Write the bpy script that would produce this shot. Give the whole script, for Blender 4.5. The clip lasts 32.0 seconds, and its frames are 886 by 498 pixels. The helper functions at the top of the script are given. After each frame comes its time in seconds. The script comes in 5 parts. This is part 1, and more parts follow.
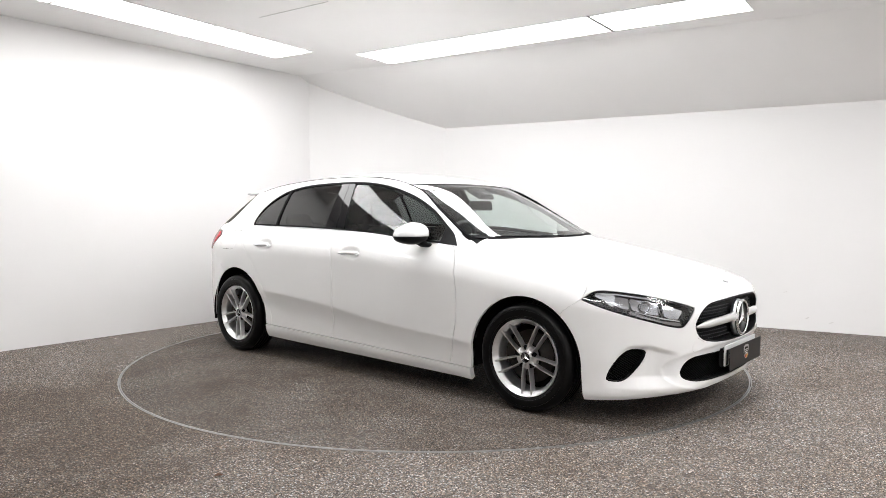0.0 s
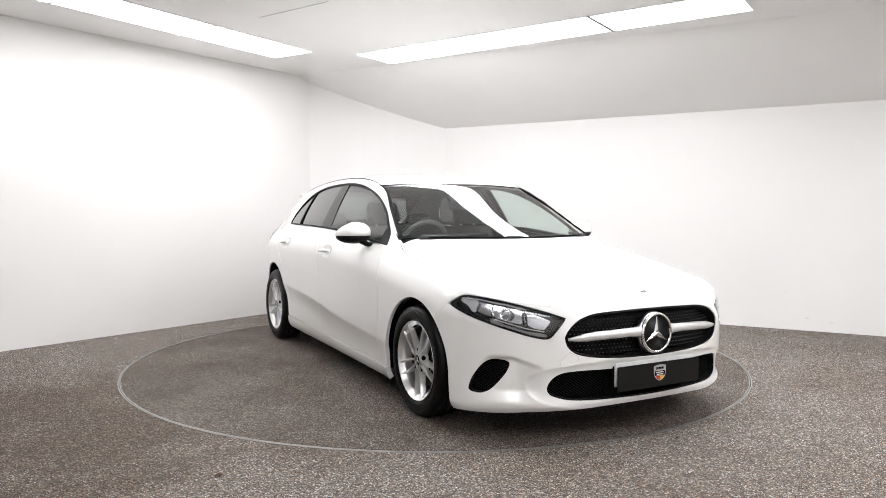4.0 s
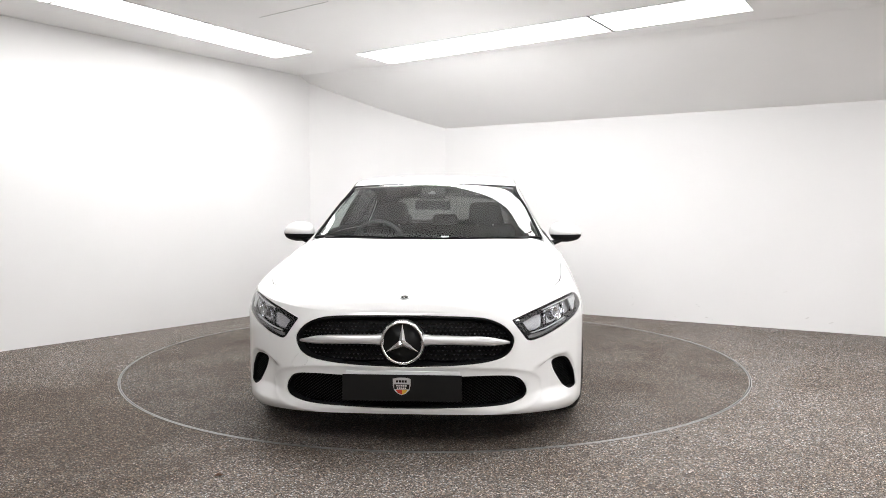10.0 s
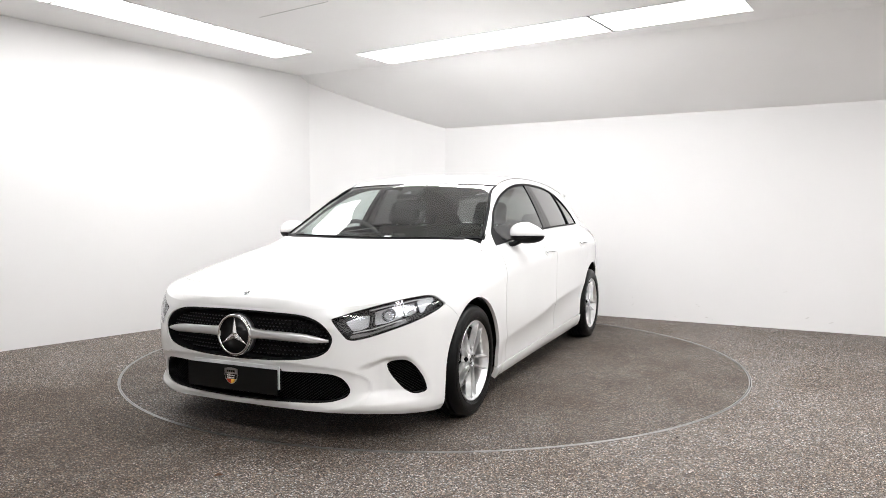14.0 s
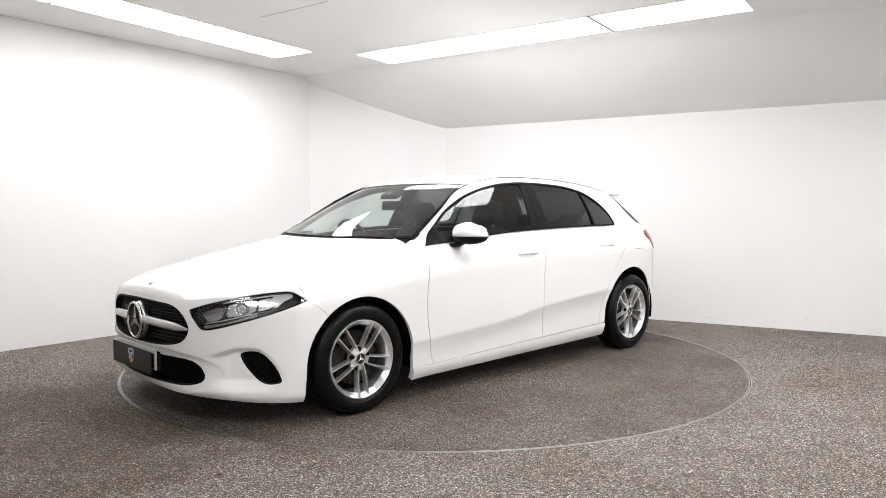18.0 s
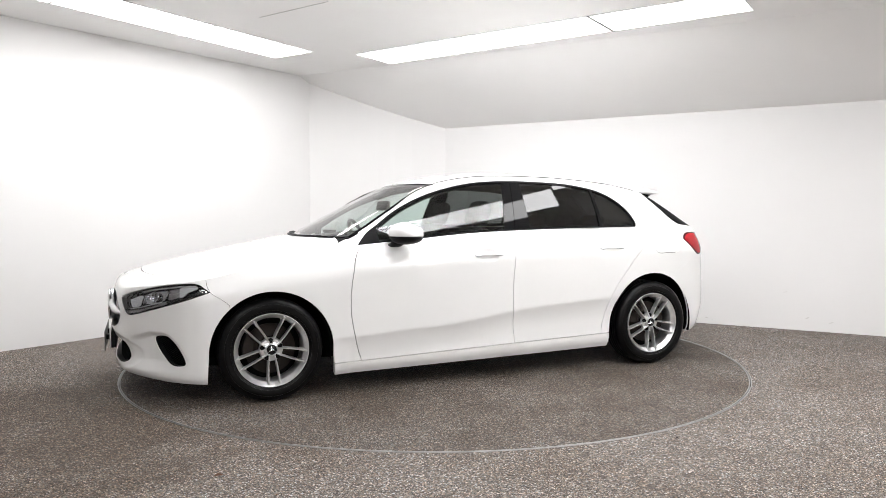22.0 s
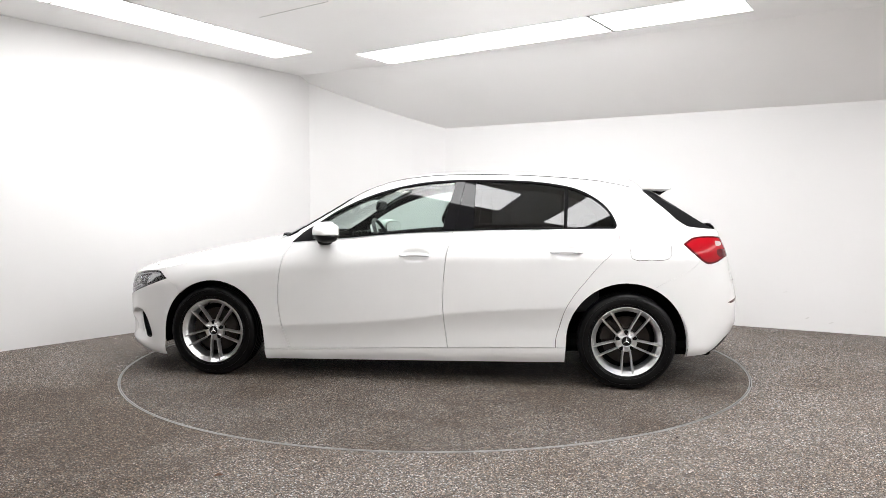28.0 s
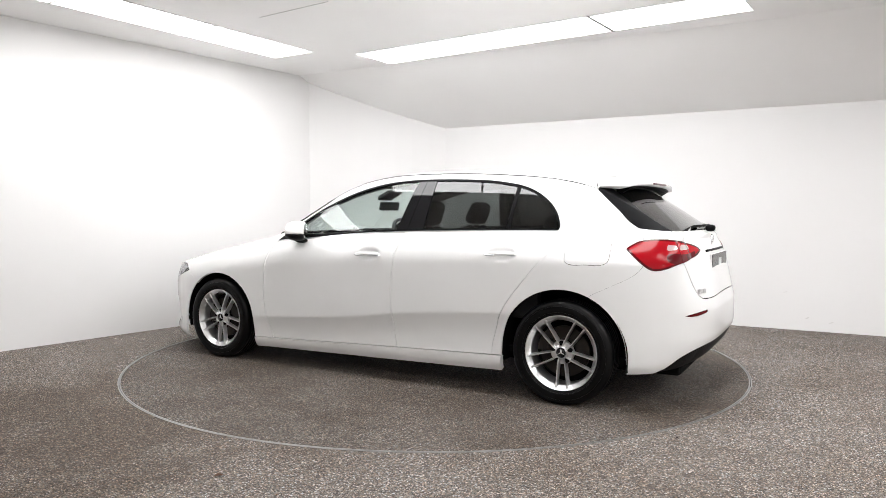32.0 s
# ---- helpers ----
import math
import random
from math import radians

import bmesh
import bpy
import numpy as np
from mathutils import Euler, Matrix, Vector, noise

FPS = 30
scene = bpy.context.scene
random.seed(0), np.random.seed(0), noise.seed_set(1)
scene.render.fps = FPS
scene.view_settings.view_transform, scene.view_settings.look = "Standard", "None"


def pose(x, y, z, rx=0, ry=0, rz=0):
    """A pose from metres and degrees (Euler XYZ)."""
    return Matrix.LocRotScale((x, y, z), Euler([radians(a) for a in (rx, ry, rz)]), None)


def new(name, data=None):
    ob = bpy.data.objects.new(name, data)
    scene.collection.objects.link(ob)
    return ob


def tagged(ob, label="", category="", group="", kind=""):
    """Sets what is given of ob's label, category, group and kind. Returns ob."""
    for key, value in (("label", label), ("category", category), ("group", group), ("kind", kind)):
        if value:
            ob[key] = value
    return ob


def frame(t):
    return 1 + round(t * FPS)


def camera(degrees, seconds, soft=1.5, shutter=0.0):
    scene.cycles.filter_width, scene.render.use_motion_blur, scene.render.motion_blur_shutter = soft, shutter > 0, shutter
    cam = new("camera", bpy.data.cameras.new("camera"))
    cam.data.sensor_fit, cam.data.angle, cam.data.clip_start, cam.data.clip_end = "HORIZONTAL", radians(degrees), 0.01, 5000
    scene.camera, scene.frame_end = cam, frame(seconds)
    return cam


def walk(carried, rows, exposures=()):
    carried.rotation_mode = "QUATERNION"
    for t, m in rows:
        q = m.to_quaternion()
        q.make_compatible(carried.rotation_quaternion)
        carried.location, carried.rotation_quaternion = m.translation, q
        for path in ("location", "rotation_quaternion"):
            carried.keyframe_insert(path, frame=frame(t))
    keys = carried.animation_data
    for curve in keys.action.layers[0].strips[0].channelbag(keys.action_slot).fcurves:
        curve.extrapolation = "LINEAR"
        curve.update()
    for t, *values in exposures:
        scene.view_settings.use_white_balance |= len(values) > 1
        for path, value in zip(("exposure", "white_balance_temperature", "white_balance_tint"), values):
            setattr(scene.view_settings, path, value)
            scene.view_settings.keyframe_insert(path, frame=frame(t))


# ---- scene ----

# ---------------------------------------------------------------- camera
cam = camera(63.643, 32.0, soft=0.85)
EYE = (0.0, -5.466, 1.1047)


def aim(pitch, yaw, roll):
    """A camera at EYE that looks along +y, turned by pitch, yaw and roll."""
    return pose(*EYE, 0, 0, yaw) @ pose(0, 0, 0, 90 + pitch) @ pose(0, 0, 0, 0, 0, roll)


STAND = aim(-2.9634, -0.5534, 0.055)
walk(cam, [(0.0, STAND), (32.0, STAND)])

# ---------------------------------------------------------------- world, exposure
world = bpy.data.worlds.new("world")
scene.world = world
world.use_nodes = True
world.node_tree.nodes["Background"].inputs[0].default_value = (0.8, 0.82, 0.85, 1)
world.node_tree.nodes["Background"].inputs[1].default_value = 0.05
scene.view_settings.exposure = -0.11
PANEL_LIGHT = 13.2


# ---------------------------------------------------------------- materials
def material(name, color=(0.8, 0.8, 0.8), rough=0.5, metal=0.0, coat=0.0, spec=0.5):
    m = bpy.data.materials.new(name)
    m.use_nodes = True
    b = m.node_tree.nodes["Principled BSDF"]
    b.inputs["Base Color"].default_value = (*color, 1)
    b.inputs["Roughness"].default_value = rough
    b.inputs["Metallic"].default_value = metal
    b.inputs["Coat Weight"].default_value = coat
    b.inputs["Coat Roughness"].default_value = 0.03
    b.inputs["Specular IOR Level"].default_value = spec
    return m


def node(m, kind, **values):
    n = m.node_tree.nodes.new(kind)
    for key, value in values.items():
        n.inputs[key.replace("_", " ")].default_value = value
    return n


def link(m, a, out, b, into):
    m.node_tree.links.new(a.outputs[out], b.inputs[into])


def coords(m):
    return m.node_tree.nodes.new("ShaderNodeTexCoord")


def ramp(m, stops):
    n = m.node_tree.nodes.new("ShaderNodeValToRGB")
    while len(n.color_ramp.elements) < len(stops):
        n.color_ramp.elements.new(0.5)
    for e, (p, c) in zip(n.color_ramp.elements, stops):
        e.position, e.color = p, (*c, 1)
    return n


def mixed(m, factor, a, b, mode="MIX"):
    n = m.node_tree.nodes.new("ShaderNodeMix")
    n.data_type, n.blend_type = "RGBA", mode
    for socket, value in ((n.inputs[0], factor), (n.inputs[6], a), (n.inputs[7], b)):
        if isinstance(value, (int, float)):
            socket.default_value = value
        elif isinstance(value, tuple):
            socket.default_value = (*value, 1)
        else:
            m.node_tree.links.new(value, socket)
    return n


def speckle(name, gain, flecks, worn, clumps, brown_patch=None):
    """Trowelled resin-bound stone: fine grains in grey, beige and pink with pale flecks, browner where it is worn.
    gain: overall tone; flecks: tone of the palest grains; worn: how much of it is browned; clumps: contrast of the
    clustered grains; brown_patch: (x, y, radius) of a darker, browner patch."""
    m = material(name, rough=0.7, spec=0.3)
    b, t = m.node_tree.nodes["Principled BSDF"], coords(m)
    v = node(m, "ShaderNodeTexVoronoi", Scale=190.0)
    link(m, t, "Object", v, "Vector")
    split = m.node_tree.nodes.new("ShaderNodeSeparateColor")
    link(m, v, "Color", split, 0)
    grain = ramp(m, [(0.0, (0.016, 0.0135, 0.011)), (0.32, (0.066, 0.056, 0.047)), (0.68, (0.142, 0.124, 0.107)), (0.90, (0.25, 0.224, 0.20)), (1.0, (flecks, flecks * 0.96, flecks * 0.93))])
    link(m, split, 0, grain, 0)
    hue = ramp(m, [(0.0, (1.18, 0.98, 0.84)), (0.5, (1.0, 1.0, 1.0)), (1.0, (0.86, 1.0, 1.14))])
    link(m, split, 1, hue, 0)
    tinted = mixed(m, 1.0, grain.outputs[0], hue.outputs[0], "MULTIPLY")
    stain = node(m, "ShaderNodeTexNoise", Scale=1.3, Detail=7.0, Roughness=0.66)
    link(m, t, "Object", stain, "Vector")
    browning = stain.outputs["Fac"]
    if brown_patch:
        # a darker, browner patch with a ragged edge
        far = m.node_tree.nodes.new("ShaderNodeVectorMath")
        far.operation = "DISTANCE"
        far.inputs[1].default_value = (brown_patch[0], brown_patch[1], 0.0)
        link(m, t, "Object", far, 0)
        patch = node(m, "ShaderNodeMapRange", From_Min=brown_patch[2] * 0.25, From_Max=brown_patch[2], To_Min=0.31, To_Max=0.0)
        m.node_tree.links.new(far.outputs["Value"], patch.inputs["Value"])
        less = m.node_tree.nodes.new("ShaderNodeMath")
        less.operation = "SUBTRACT"
        m.node_tree.links.new(browning, less.inputs[0])
        m.node_tree.links.new(patch.outputs["Result"], less.inputs[1])
        browning = less.outputs[0]
    tone = ramp(m, [(0.26 + worn, tuple(gain * c for c in (0.60, 0.53, 0.46))), (0.44 + worn, tuple(gain * c for c in (0.93, 0.90, 0.87))), (0.60 + worn, tuple(gain * c for c in (1.10, 1.11, 1.12)))])
    m.node_tree.links.new(browning, tone.inputs[0])
    fine = node(m, "ShaderNodeTexNoise", Scale=115.0, Detail=3.0, Roughness=0.7)
    link(m, t, "Object", fine, "Vector")
    tone2 = ramp(m, [(0.33, (1 - clumps, 1 - clumps, 1 - clumps * 1.03)), (0.5, (0.96, 0.96, 0.96)), (0.67, (1 + clumps, 1 + clumps, 1 + clumps * 1.05))])
    link(m, fine, "Fac", tone2, 0)
    one = mixed(m, 1.0, tinted.outputs[2], tone.outputs[0], "MULTIPLY")
    two = mixed(m, 1.0, one.outputs[2], tone2.outputs[0], "MULTIPLY")
    link(m, two, 2, b, "Base Color")
    bump = node(m, "ShaderNodeBump", Strength=0.8, Distance=0.003)
    link(m, v, "Distance", bump, "Height")
    link(m, bump, 0, b, "Normal")
    return m


def plaster(name, color, seed):
    """Rolled white emulsion with faint patches and scuffs near the floor."""
    m = material(name, color, rough=0.6, spec=0.3)
    b, t = m.node_tree.nodes["Principled BSDF"], coords(m)
    big = node(m, "ShaderNodeTexNoise", Scale=0.9 + seed * 0.1, Detail=4.0)
    link(m, t, "Object", big, "Vector")
    tone = ramp(m, [(0.3, tuple(c * 0.965 for c in color)), (0.7, color)])
    link(m, big, "Fac", tone, 0)
    link(m, tone, 0, b, "Base Color")
    grain = node(m, "ShaderNodeTexNoise", Scale=160.0, Detail=2.0)
    link(m, t, "Object", grain, "Vector")
    bump = node(m, "ShaderNodeBump", Strength=0.08, Distance=0.002)
    link(m, grain, "Fac", bump, "Height")
    link(m, bump, 0, b, "Normal")
    return m


def glowing(name, color, strength):
    m = material(name, color, rough=0.4)
    b = m.node_tree.nodes["Principled BSDF"]
    b.inputs["Emission Color"].default_value = (*color, 1)
    b.inputs["Emission Strength"].default_value = strength
    return m


M_FLOOR = speckle("resin_stone_floor", 1.21, 0.52, 0.0, 0.33, (-2.15, -1.95, 1.7))
M_TABLE = speckle("resin_stone_turntable", 0.96, 0.46, 0.10, 0.32)
M_WALL = plaster("white_wall_paint", (0.80, 0.793, 0.79), 0)
M_CEIL = plaster("white_ceiling_paint", (0.92, 0.913, 0.908), 3)
M_PANEL = glowing("light_diffuser", (0.99, 0.985, 0.99), PANEL_LIGHT)
# weaker glow for the west strip, lowered so its wall does not blow out
M_PANEL_DIM = glowing("dimmed_light_diffuser", (0.99, 0.983, 0.98), PANEL_LIGHT * 0.78)
M_ALU = material("aluminium", (0.42, 0.42, 0.415), rough=0.5, metal=1.0)
M_FRAME = material("white_metal", (0.9, 0.9, 0.9), rough=0.4)


# ---------------------------------------------------------------- mesh helpers
def mesh_object(name, bm, mat, parent=None, label="", smooth=False):
    data = bpy.data.meshes.new(name)
    bm.to_mesh(data)
    bm.free()
    if mat:
        data.materials.append(mat)
    if smooth:
        data.polygons.foreach_set("use_smooth", [True] * len(data.polygons))
    ob = new(name, data)
    if parent:
        ob.parent = parent
    if label:
        tagged(ob, label)
    return ob


def part(name, bm, mat, parent, label="", smooth=True):
    return mesh_object(name, bm, mat, parent, label, smooth)


def box(sx, sy, sz, m=Matrix(), bevel=0.0, bm=None):
    bm = bm or bmesh.new()
    made = bmesh.ops.create_cube(bm, size=1.0, matrix=m @ Matrix.Diagonal((sx, sy, sz, 1)))
    if bevel:
        edges = list({e for v in made["verts"] for e in v.link_edges})
        bmesh.ops.bevel(bm, geom=edges, offset=bevel, segments=2, affect="EDGES", profile=0.5)
    return bm


def prism(corners, z0, z1, bm=None):
    """An upright prism over a plan polygon; z0 and z1 may be lists, one height a corner."""
    bm = bm or bmesh.new()
    n = len(corners)
    z0 = [z0] * n if isinstance(z0, (int, float)) else z0
    z1 = [z1] * n if isinstance(z1, (int, float)) else z1
    low = [bm.verts.new((x, y, z)) for (x, y), z in zip(corners, z0)]
    top = [bm.verts.new((x, y, z)) for (x, y), z in zip(corners, z1)]
    bm.faces.new(low[::-1])
    bm.faces.new(top)
    for i in range(n):
        j = (i + 1) % n
        bm.faces.new((low[i], low[j], top[j], top[i]))
    bmesh.ops.recalc_face_normals(bm, faces=bm.faces)
    return bm


# ---------------------------------------------------------------- the room
CEIL, TABLE_R = 2.635, 2.228
LEFT_DIR, RIGHT_DIR = Vector((0.6047, 0.7964)), Vector((0.8652, -0.5013))
CORNER_A, CORNER_B = Vector((-1.450, 2.770)), Vector((0.108, 3.070))
FAR_LEFT, FAR_RIGHT = CORNER_A - LEFT_DIR * 11.4, CORNER_B + RIGHT_DIR * 6.2
SOFFIT = 2.095
BACK_Y = -6.3


def wall(name, a, b, h0, h1, label, mat=M_WALL):
    """A wall 0.15 m thick whose inner face runs from a to b (the room lies on its right hand side)."""
    a, b = Vector(a), Vector(b)
    n = Vector((-(b - a).y, (b - a).x)).normalized() * 0.15
    bm = prism([a, b, b + n, a + n], 0.0, [h0, h1, h1, h0])
    return tagged(mesh_object(name, bm, mat), label, "wall", kind="structure")


wall("wall_west", FAR_LEFT, CORNER_A, CEIL + 0.2, CEIL + 0.2, "smooth white painted studio wall, brightly lit")
bm = bmesh.new()
STEPS = 8
for i in range(STEPS):
    # the short wall between the two long ones bows very slightly outwards
    def along(k):
        p = CORNER_A.lerp(CORNER_B, k / STEPS)
        return p + Vector((-0.19, 0.98)) * 0.05 * math.sin(math.pi * k / STEPS)
    a, b = along(i), along(i + 1)
    n = Vector((-(b - a).y, (b - a).x)).normalized() * 0.15
    prism([a, b, b + n, a + n], 0.0, CEIL + 0.2, bm)
tagged(mesh_object("wall_north", bm, M_WALL), "short white painted wall across the corner of the studio", "wall", kind="structure")
wall("wall_east", CORNER_B, FAR_RIGHT, CEIL + 0.2, CEIL + 0.2, "long white painted studio wall under a sloping ceiling")
# two unseen walls, added to close the room and bounce light back
wall("added_wall_end", FAR_RIGHT, (FAR_RIGHT.x, BACK_Y), CEIL + 0.2, CEIL + 0.2, "plain white end wall, unseen, added to close the room")
wall("added_wall_south", (FAR_RIGHT.x, BACK_Y), (FAR_LEFT.x, BACK_Y), CEIL + 0.2, CEIL + 0.2, "plain white wall behind the viewer, unseen, added to bounce light")

# floor sheet with a round opening for the turntable
bm = bmesh.new()
N, OUT = 128, 14.0
ring, pit, edge = [], [], []
for i in range(N):
    a = 2 * math.pi * i / N
    c, s = math.cos(a), math.sin(a)
    k = OUT / max(abs(c), abs(s))
    ring.append(bm.verts.new((c * (TABLE_R + 0.012), s * (TABLE_R + 0.012), 0)))
    pit.append(bm.verts.new((c * (TABLE_R + 0.012), s * (TABLE_R + 0.012), -0.08)))
    edge.append(bm.verts.new((c * k, s * k, 0)))
for i in range(N):
    j = (i + 1) % N
    bm.faces.new((ring[i], edge[i], edge[j], ring[j]))
    bm.faces.new((pit[i], ring[i], ring[j], pit[j]))
bm.faces.new(pit)
bmesh.ops.recalc_face_normals(bm, faces=bm.faces)
for f in bm.faces:
    if f.normal.z < -0.5:
        f.normal_flip()
tagged(mesh_object("floor", bm, M_FLOOR), "grey-brown speckled resin stone floor, slightly stained", "floor", kind="structure")


def annulus(r0, r1, z0, z1, n=160):
    """A flat ring with square edges."""
    bm = bmesh.new()
    rows = []
    for r, z in ((r0, z0), (r0, z1), (r1, z1), (r1, z0)):
        rows.append([bm.verts.new((r * math.cos(2 * math.pi * i / n), r * math.sin(2 * math.pi * i / n), z)) for i in range(n)])
    for a in range(4):
        for i in range(n):
            j = (i + 1) % n
            bm.faces.new((rows[a][i], rows[(a + 1) % 4][i], rows[(a + 1) % 4][j], rows[a][j]))
    bmesh.ops.recalc_face_normals(bm, faces=bm.faces)
    return bm


ring = mesh_object("floor_ring", annulus(TABLE_R + 0.007, TABLE_R + 0.0125, -0.03, 0.002), M_ALU)
tagged(ring, "thin aluminium edging strip let into the floor round the turntable", "trim", kind="structure")

# ceiling: a flat sheet, and a slope down to the east wall
FOLD_A = Vector((-1.53, 2.66))
FOLD_B = FOLD_A + Vector((0.8652, -0.5013)) * 10.5
bm = bmesh.new()
prism([(FAR_LEFT.x - 0.3, BACK_Y - 0.3), (FAR_RIGHT.x + 0.3, BACK_Y - 0.3), FOLD_B, FOLD_A, FOLD_A + Vector((-0.2, 0.0)), FAR_LEFT + Vector((-0.3, 0.3))], CEIL, CEIL + 0.12, bm)
tagged(mesh_object("ceiling", bm, M_CEIL), "flat white ceiling with recessed light panels", "ceiling", kind="structure")
bm = bmesh.new()
OUTWARD = Vector((0.5013, 0.8652))
base_a, base_b = CORNER_B - RIGHT_DIR * 2.6 + OUTWARD * 0.16, FAR_RIGHT + RIGHT_DIR * 1.5 + OUTWARD * 0.16
top_a, top_b = FOLD_A - RIGHT_DIR * 0.6, FOLD_B
drop = (CEIL - SOFFIT) / (CORNER_B - FOLD_A).dot(OUTWARD) * 0.16
prism([top_a, base_a, base_b, top_b], [CEIL, SOFFIT - drop, SOFFIT - drop, CEIL], [CEIL + 0.12, SOFFIT + 0.1, SOFFIT + 0.1, CEIL + 0.12], bm)
tagged(mesh_object("ceiling_slope", bm, M_CEIL), "sloping white ceiling falling towards the long wall", "ceiling", kind="structure")


def light_panel(a, b, depth, label="white recessed ceiling light panel, switched on; those outside the ring are added fill", lit=M_PANEL):
    """A lit panel in the ceiling: outer long edge from a to b, depth to the right hand side of a to b."""
    a, b = Vector(a), Vector(b)
    d = (b - a).normalized()
    n = Vector((d.y, -d.x))
    mid, length = (a + b) / 2 + n * depth / 2, (b - a).length
    thing = new("ceiling_light")
    thing.matrix_world = pose(mid.x, mid.y, CEIL, 0, 0, math.degrees(math.atan2(d.y, d.x)))
    tagged(thing, label, "ceiling light", "ceiling light panels")
    part("diffuser", box(length - 0.014, depth - 0.014, 0.006, pose(0, 0, -0.003)), lit, thing, "glowing white diffuser", False)
    frame_bm = bmesh.new()
    for sx, sy, x, y in ((length - 0.002, 0.005, 0, depth / 2 - 0.0035), (length - 0.002, 0.005, 0, 0.0035 - depth / 2),
                         (0.005, depth - 0.012, length / 2 - 0.0035, 0), (0.005, depth - 0.012, 0.0035 - length / 2, 0)):
        box(sx, sy, 0.007, pose(x, y, -0.0035), bm=frame_bm)
    part("frame", frame_bm, M_FRAME, thing, "thin white metal frame", False)
    return thing


# four strips, a ring round the turntable
WEST_AT, WEST_DIR = Vector((-1.633, 1.671)), Vector((0.555, 0.832))
EAST_AT, EAST_DIR = Vector((-0.47, 1.98)), Vector((0.8216, -0.570))
SOUTH_AT, SIDE_AT = Vector((-1.50, -0.70)), Vector((2.47, -0.72))
for i in range(3):
    b = WEST_AT - WEST_DIR * 1.085 * i
    light_panel(b - WEST_DIR * 1.075, b + WEST_DIR * (0.065 if i == 0 else 0.0), 0.505, lit=M_PANEL_DIM)
for start, end in ((0.0, 1.205), (1.215, 2.380), (2.395, 3.491)):
    light_panel(EAST_AT + EAST_DIR * start, EAST_AT + EAST_DIR * end, 0.535)
for i in range(2):
    b = SOUTH_AT + EAST_DIR * 1.085 * i
    light_panel(b + EAST_DIR * 1.075, b, 0.505)
    a = SIDE_AT - WEST_DIR * 1.168 * i
    light_panel(a, a - WEST_DIR * 1.155, 0.535)
# two further unseen strips over the viewer's side of the floor, added as fill light
for i in range(3):
    b = Vector((-2.35, -4.0)) + EAST_DIR * 1.168 * i
    light_panel(b + EAST_DIR * 1.155, b, 0.535)
    b = Vector((1.75, -3.75)) + EAST_DIR * 1.168 * i
    light_panel(b + EAST_DIR * 1.155, b, 0.535)

# and one unseen strip along the end of the room, added to brighten that side
for i in range(3):
    b = Vector((5.25, -1.1)) - WEST_DIR * 1.168 * i
    light_panel(b, b - WEST_DIR * 1.155, 0.535)

# grey bars across the joints between neighbouring panels
M_BAR_GREY = material("grey_ceiling_bar", (0.30, 0.29, 0.28), rough=0.7)


def joint_bar(at, along, inward, length, width, label):
    mid = at + inward * length / 2
    bm = box(width, length, 0.010, pose(mid.x, mid.y, CEIL - 0.006, 0, 0, math.degrees(math.atan2(along.y, along.x))))
    tagged(mesh_object("ceiling_trim", bm, M_BAR_GREY), label, "trim", kind="structure")


EAST_IN, WEST_IN = Vector((EAST_DIR.y, -EAST_DIR.x)), Vector((WEST_DIR.y, -WEST_DIR.x))
for along_by, wide in ((1.210, 0.016), (2.3875, 0.028)):
    joint_bar(EAST_AT + EAST_DIR * along_by, EAST_DIR, EAST_IN, 0.535, wide, "grey bar between two ceiling light panels")
for i in (1, 2):
    joint_bar(WEST_AT - WEST_DIR * (1.085 * i - 0.005), WEST_DIR, WEST_IN, 0.505, 0.010, "grey bar between two ceiling light panels")
# the sagging outer edge of one panel
joint_bar(EAST_AT + EAST_DIR * 2.395 - EAST_IN * 0.004, EAST_IN, EAST_DIR, 0.46, 0.014, "sagging grey edge of a ceiling light panel")

# a fine open joint between two ceiling boards
SEAM_A, SEAM_B = Vector((-1.389, 0.258)), Vector((-0.79, -0.173))
d = (SEAM_B - SEAM_A).normalized()
bm = box((SEAM_B - SEAM_A).length, 0.004, 0.004, pose(*((SEAM_A + SEAM_B) / 2), CEIL + 0.0005, 0, 0, math.degrees(math.atan2(d.y, d.x))))
tagged(mesh_object("ceiling_joint", bm, material("joint_shadow", (0.25, 0.24, 0.23), rough=0.9)), "hairline joint between two white ceiling boards", "trim", kind="structure")

# scuffs and chips in the paint of the east wall, low down
M_SCUFF = material("grey_scuff", (0.66, 0.65, 0.64), rough=0.8)
rng = random.Random(7)
for k in range(11):
    s, z = rng.uniform(2.2, 4.4), 0.03 + abs(rng.gauss(0.0, 0.16))
    p = CORNER_B + RIGHT_DIR * s - OUTWARD * 0.0005
    bm = bmesh.new()
    n, w, h = 7, rng.uniform(0.008, 0.028), rng.uniform(0.002, 0.006)
    ring = [bm.verts.new((w * math.cos(2 * math.pi * i / n) * rng.uniform(0.6, 1.1), -0.001, h * math.sin(2 * math.pi * i / n) * rng.uniform(0.5, 1.2))) for i in range(n)]
    bm.faces.new(ring)
    ob = mesh_object("wall_scuff", bm, M_SCUFF)
    ob.matrix_world = pose(p.x, p.y, z, 0, 0, -30.1) @ pose(0, 0, 0, 0, rng.uniform(-60, 60), 0)
    tagged(ob, "small grey scuff in the white wall paint", "trim", kind="structure")

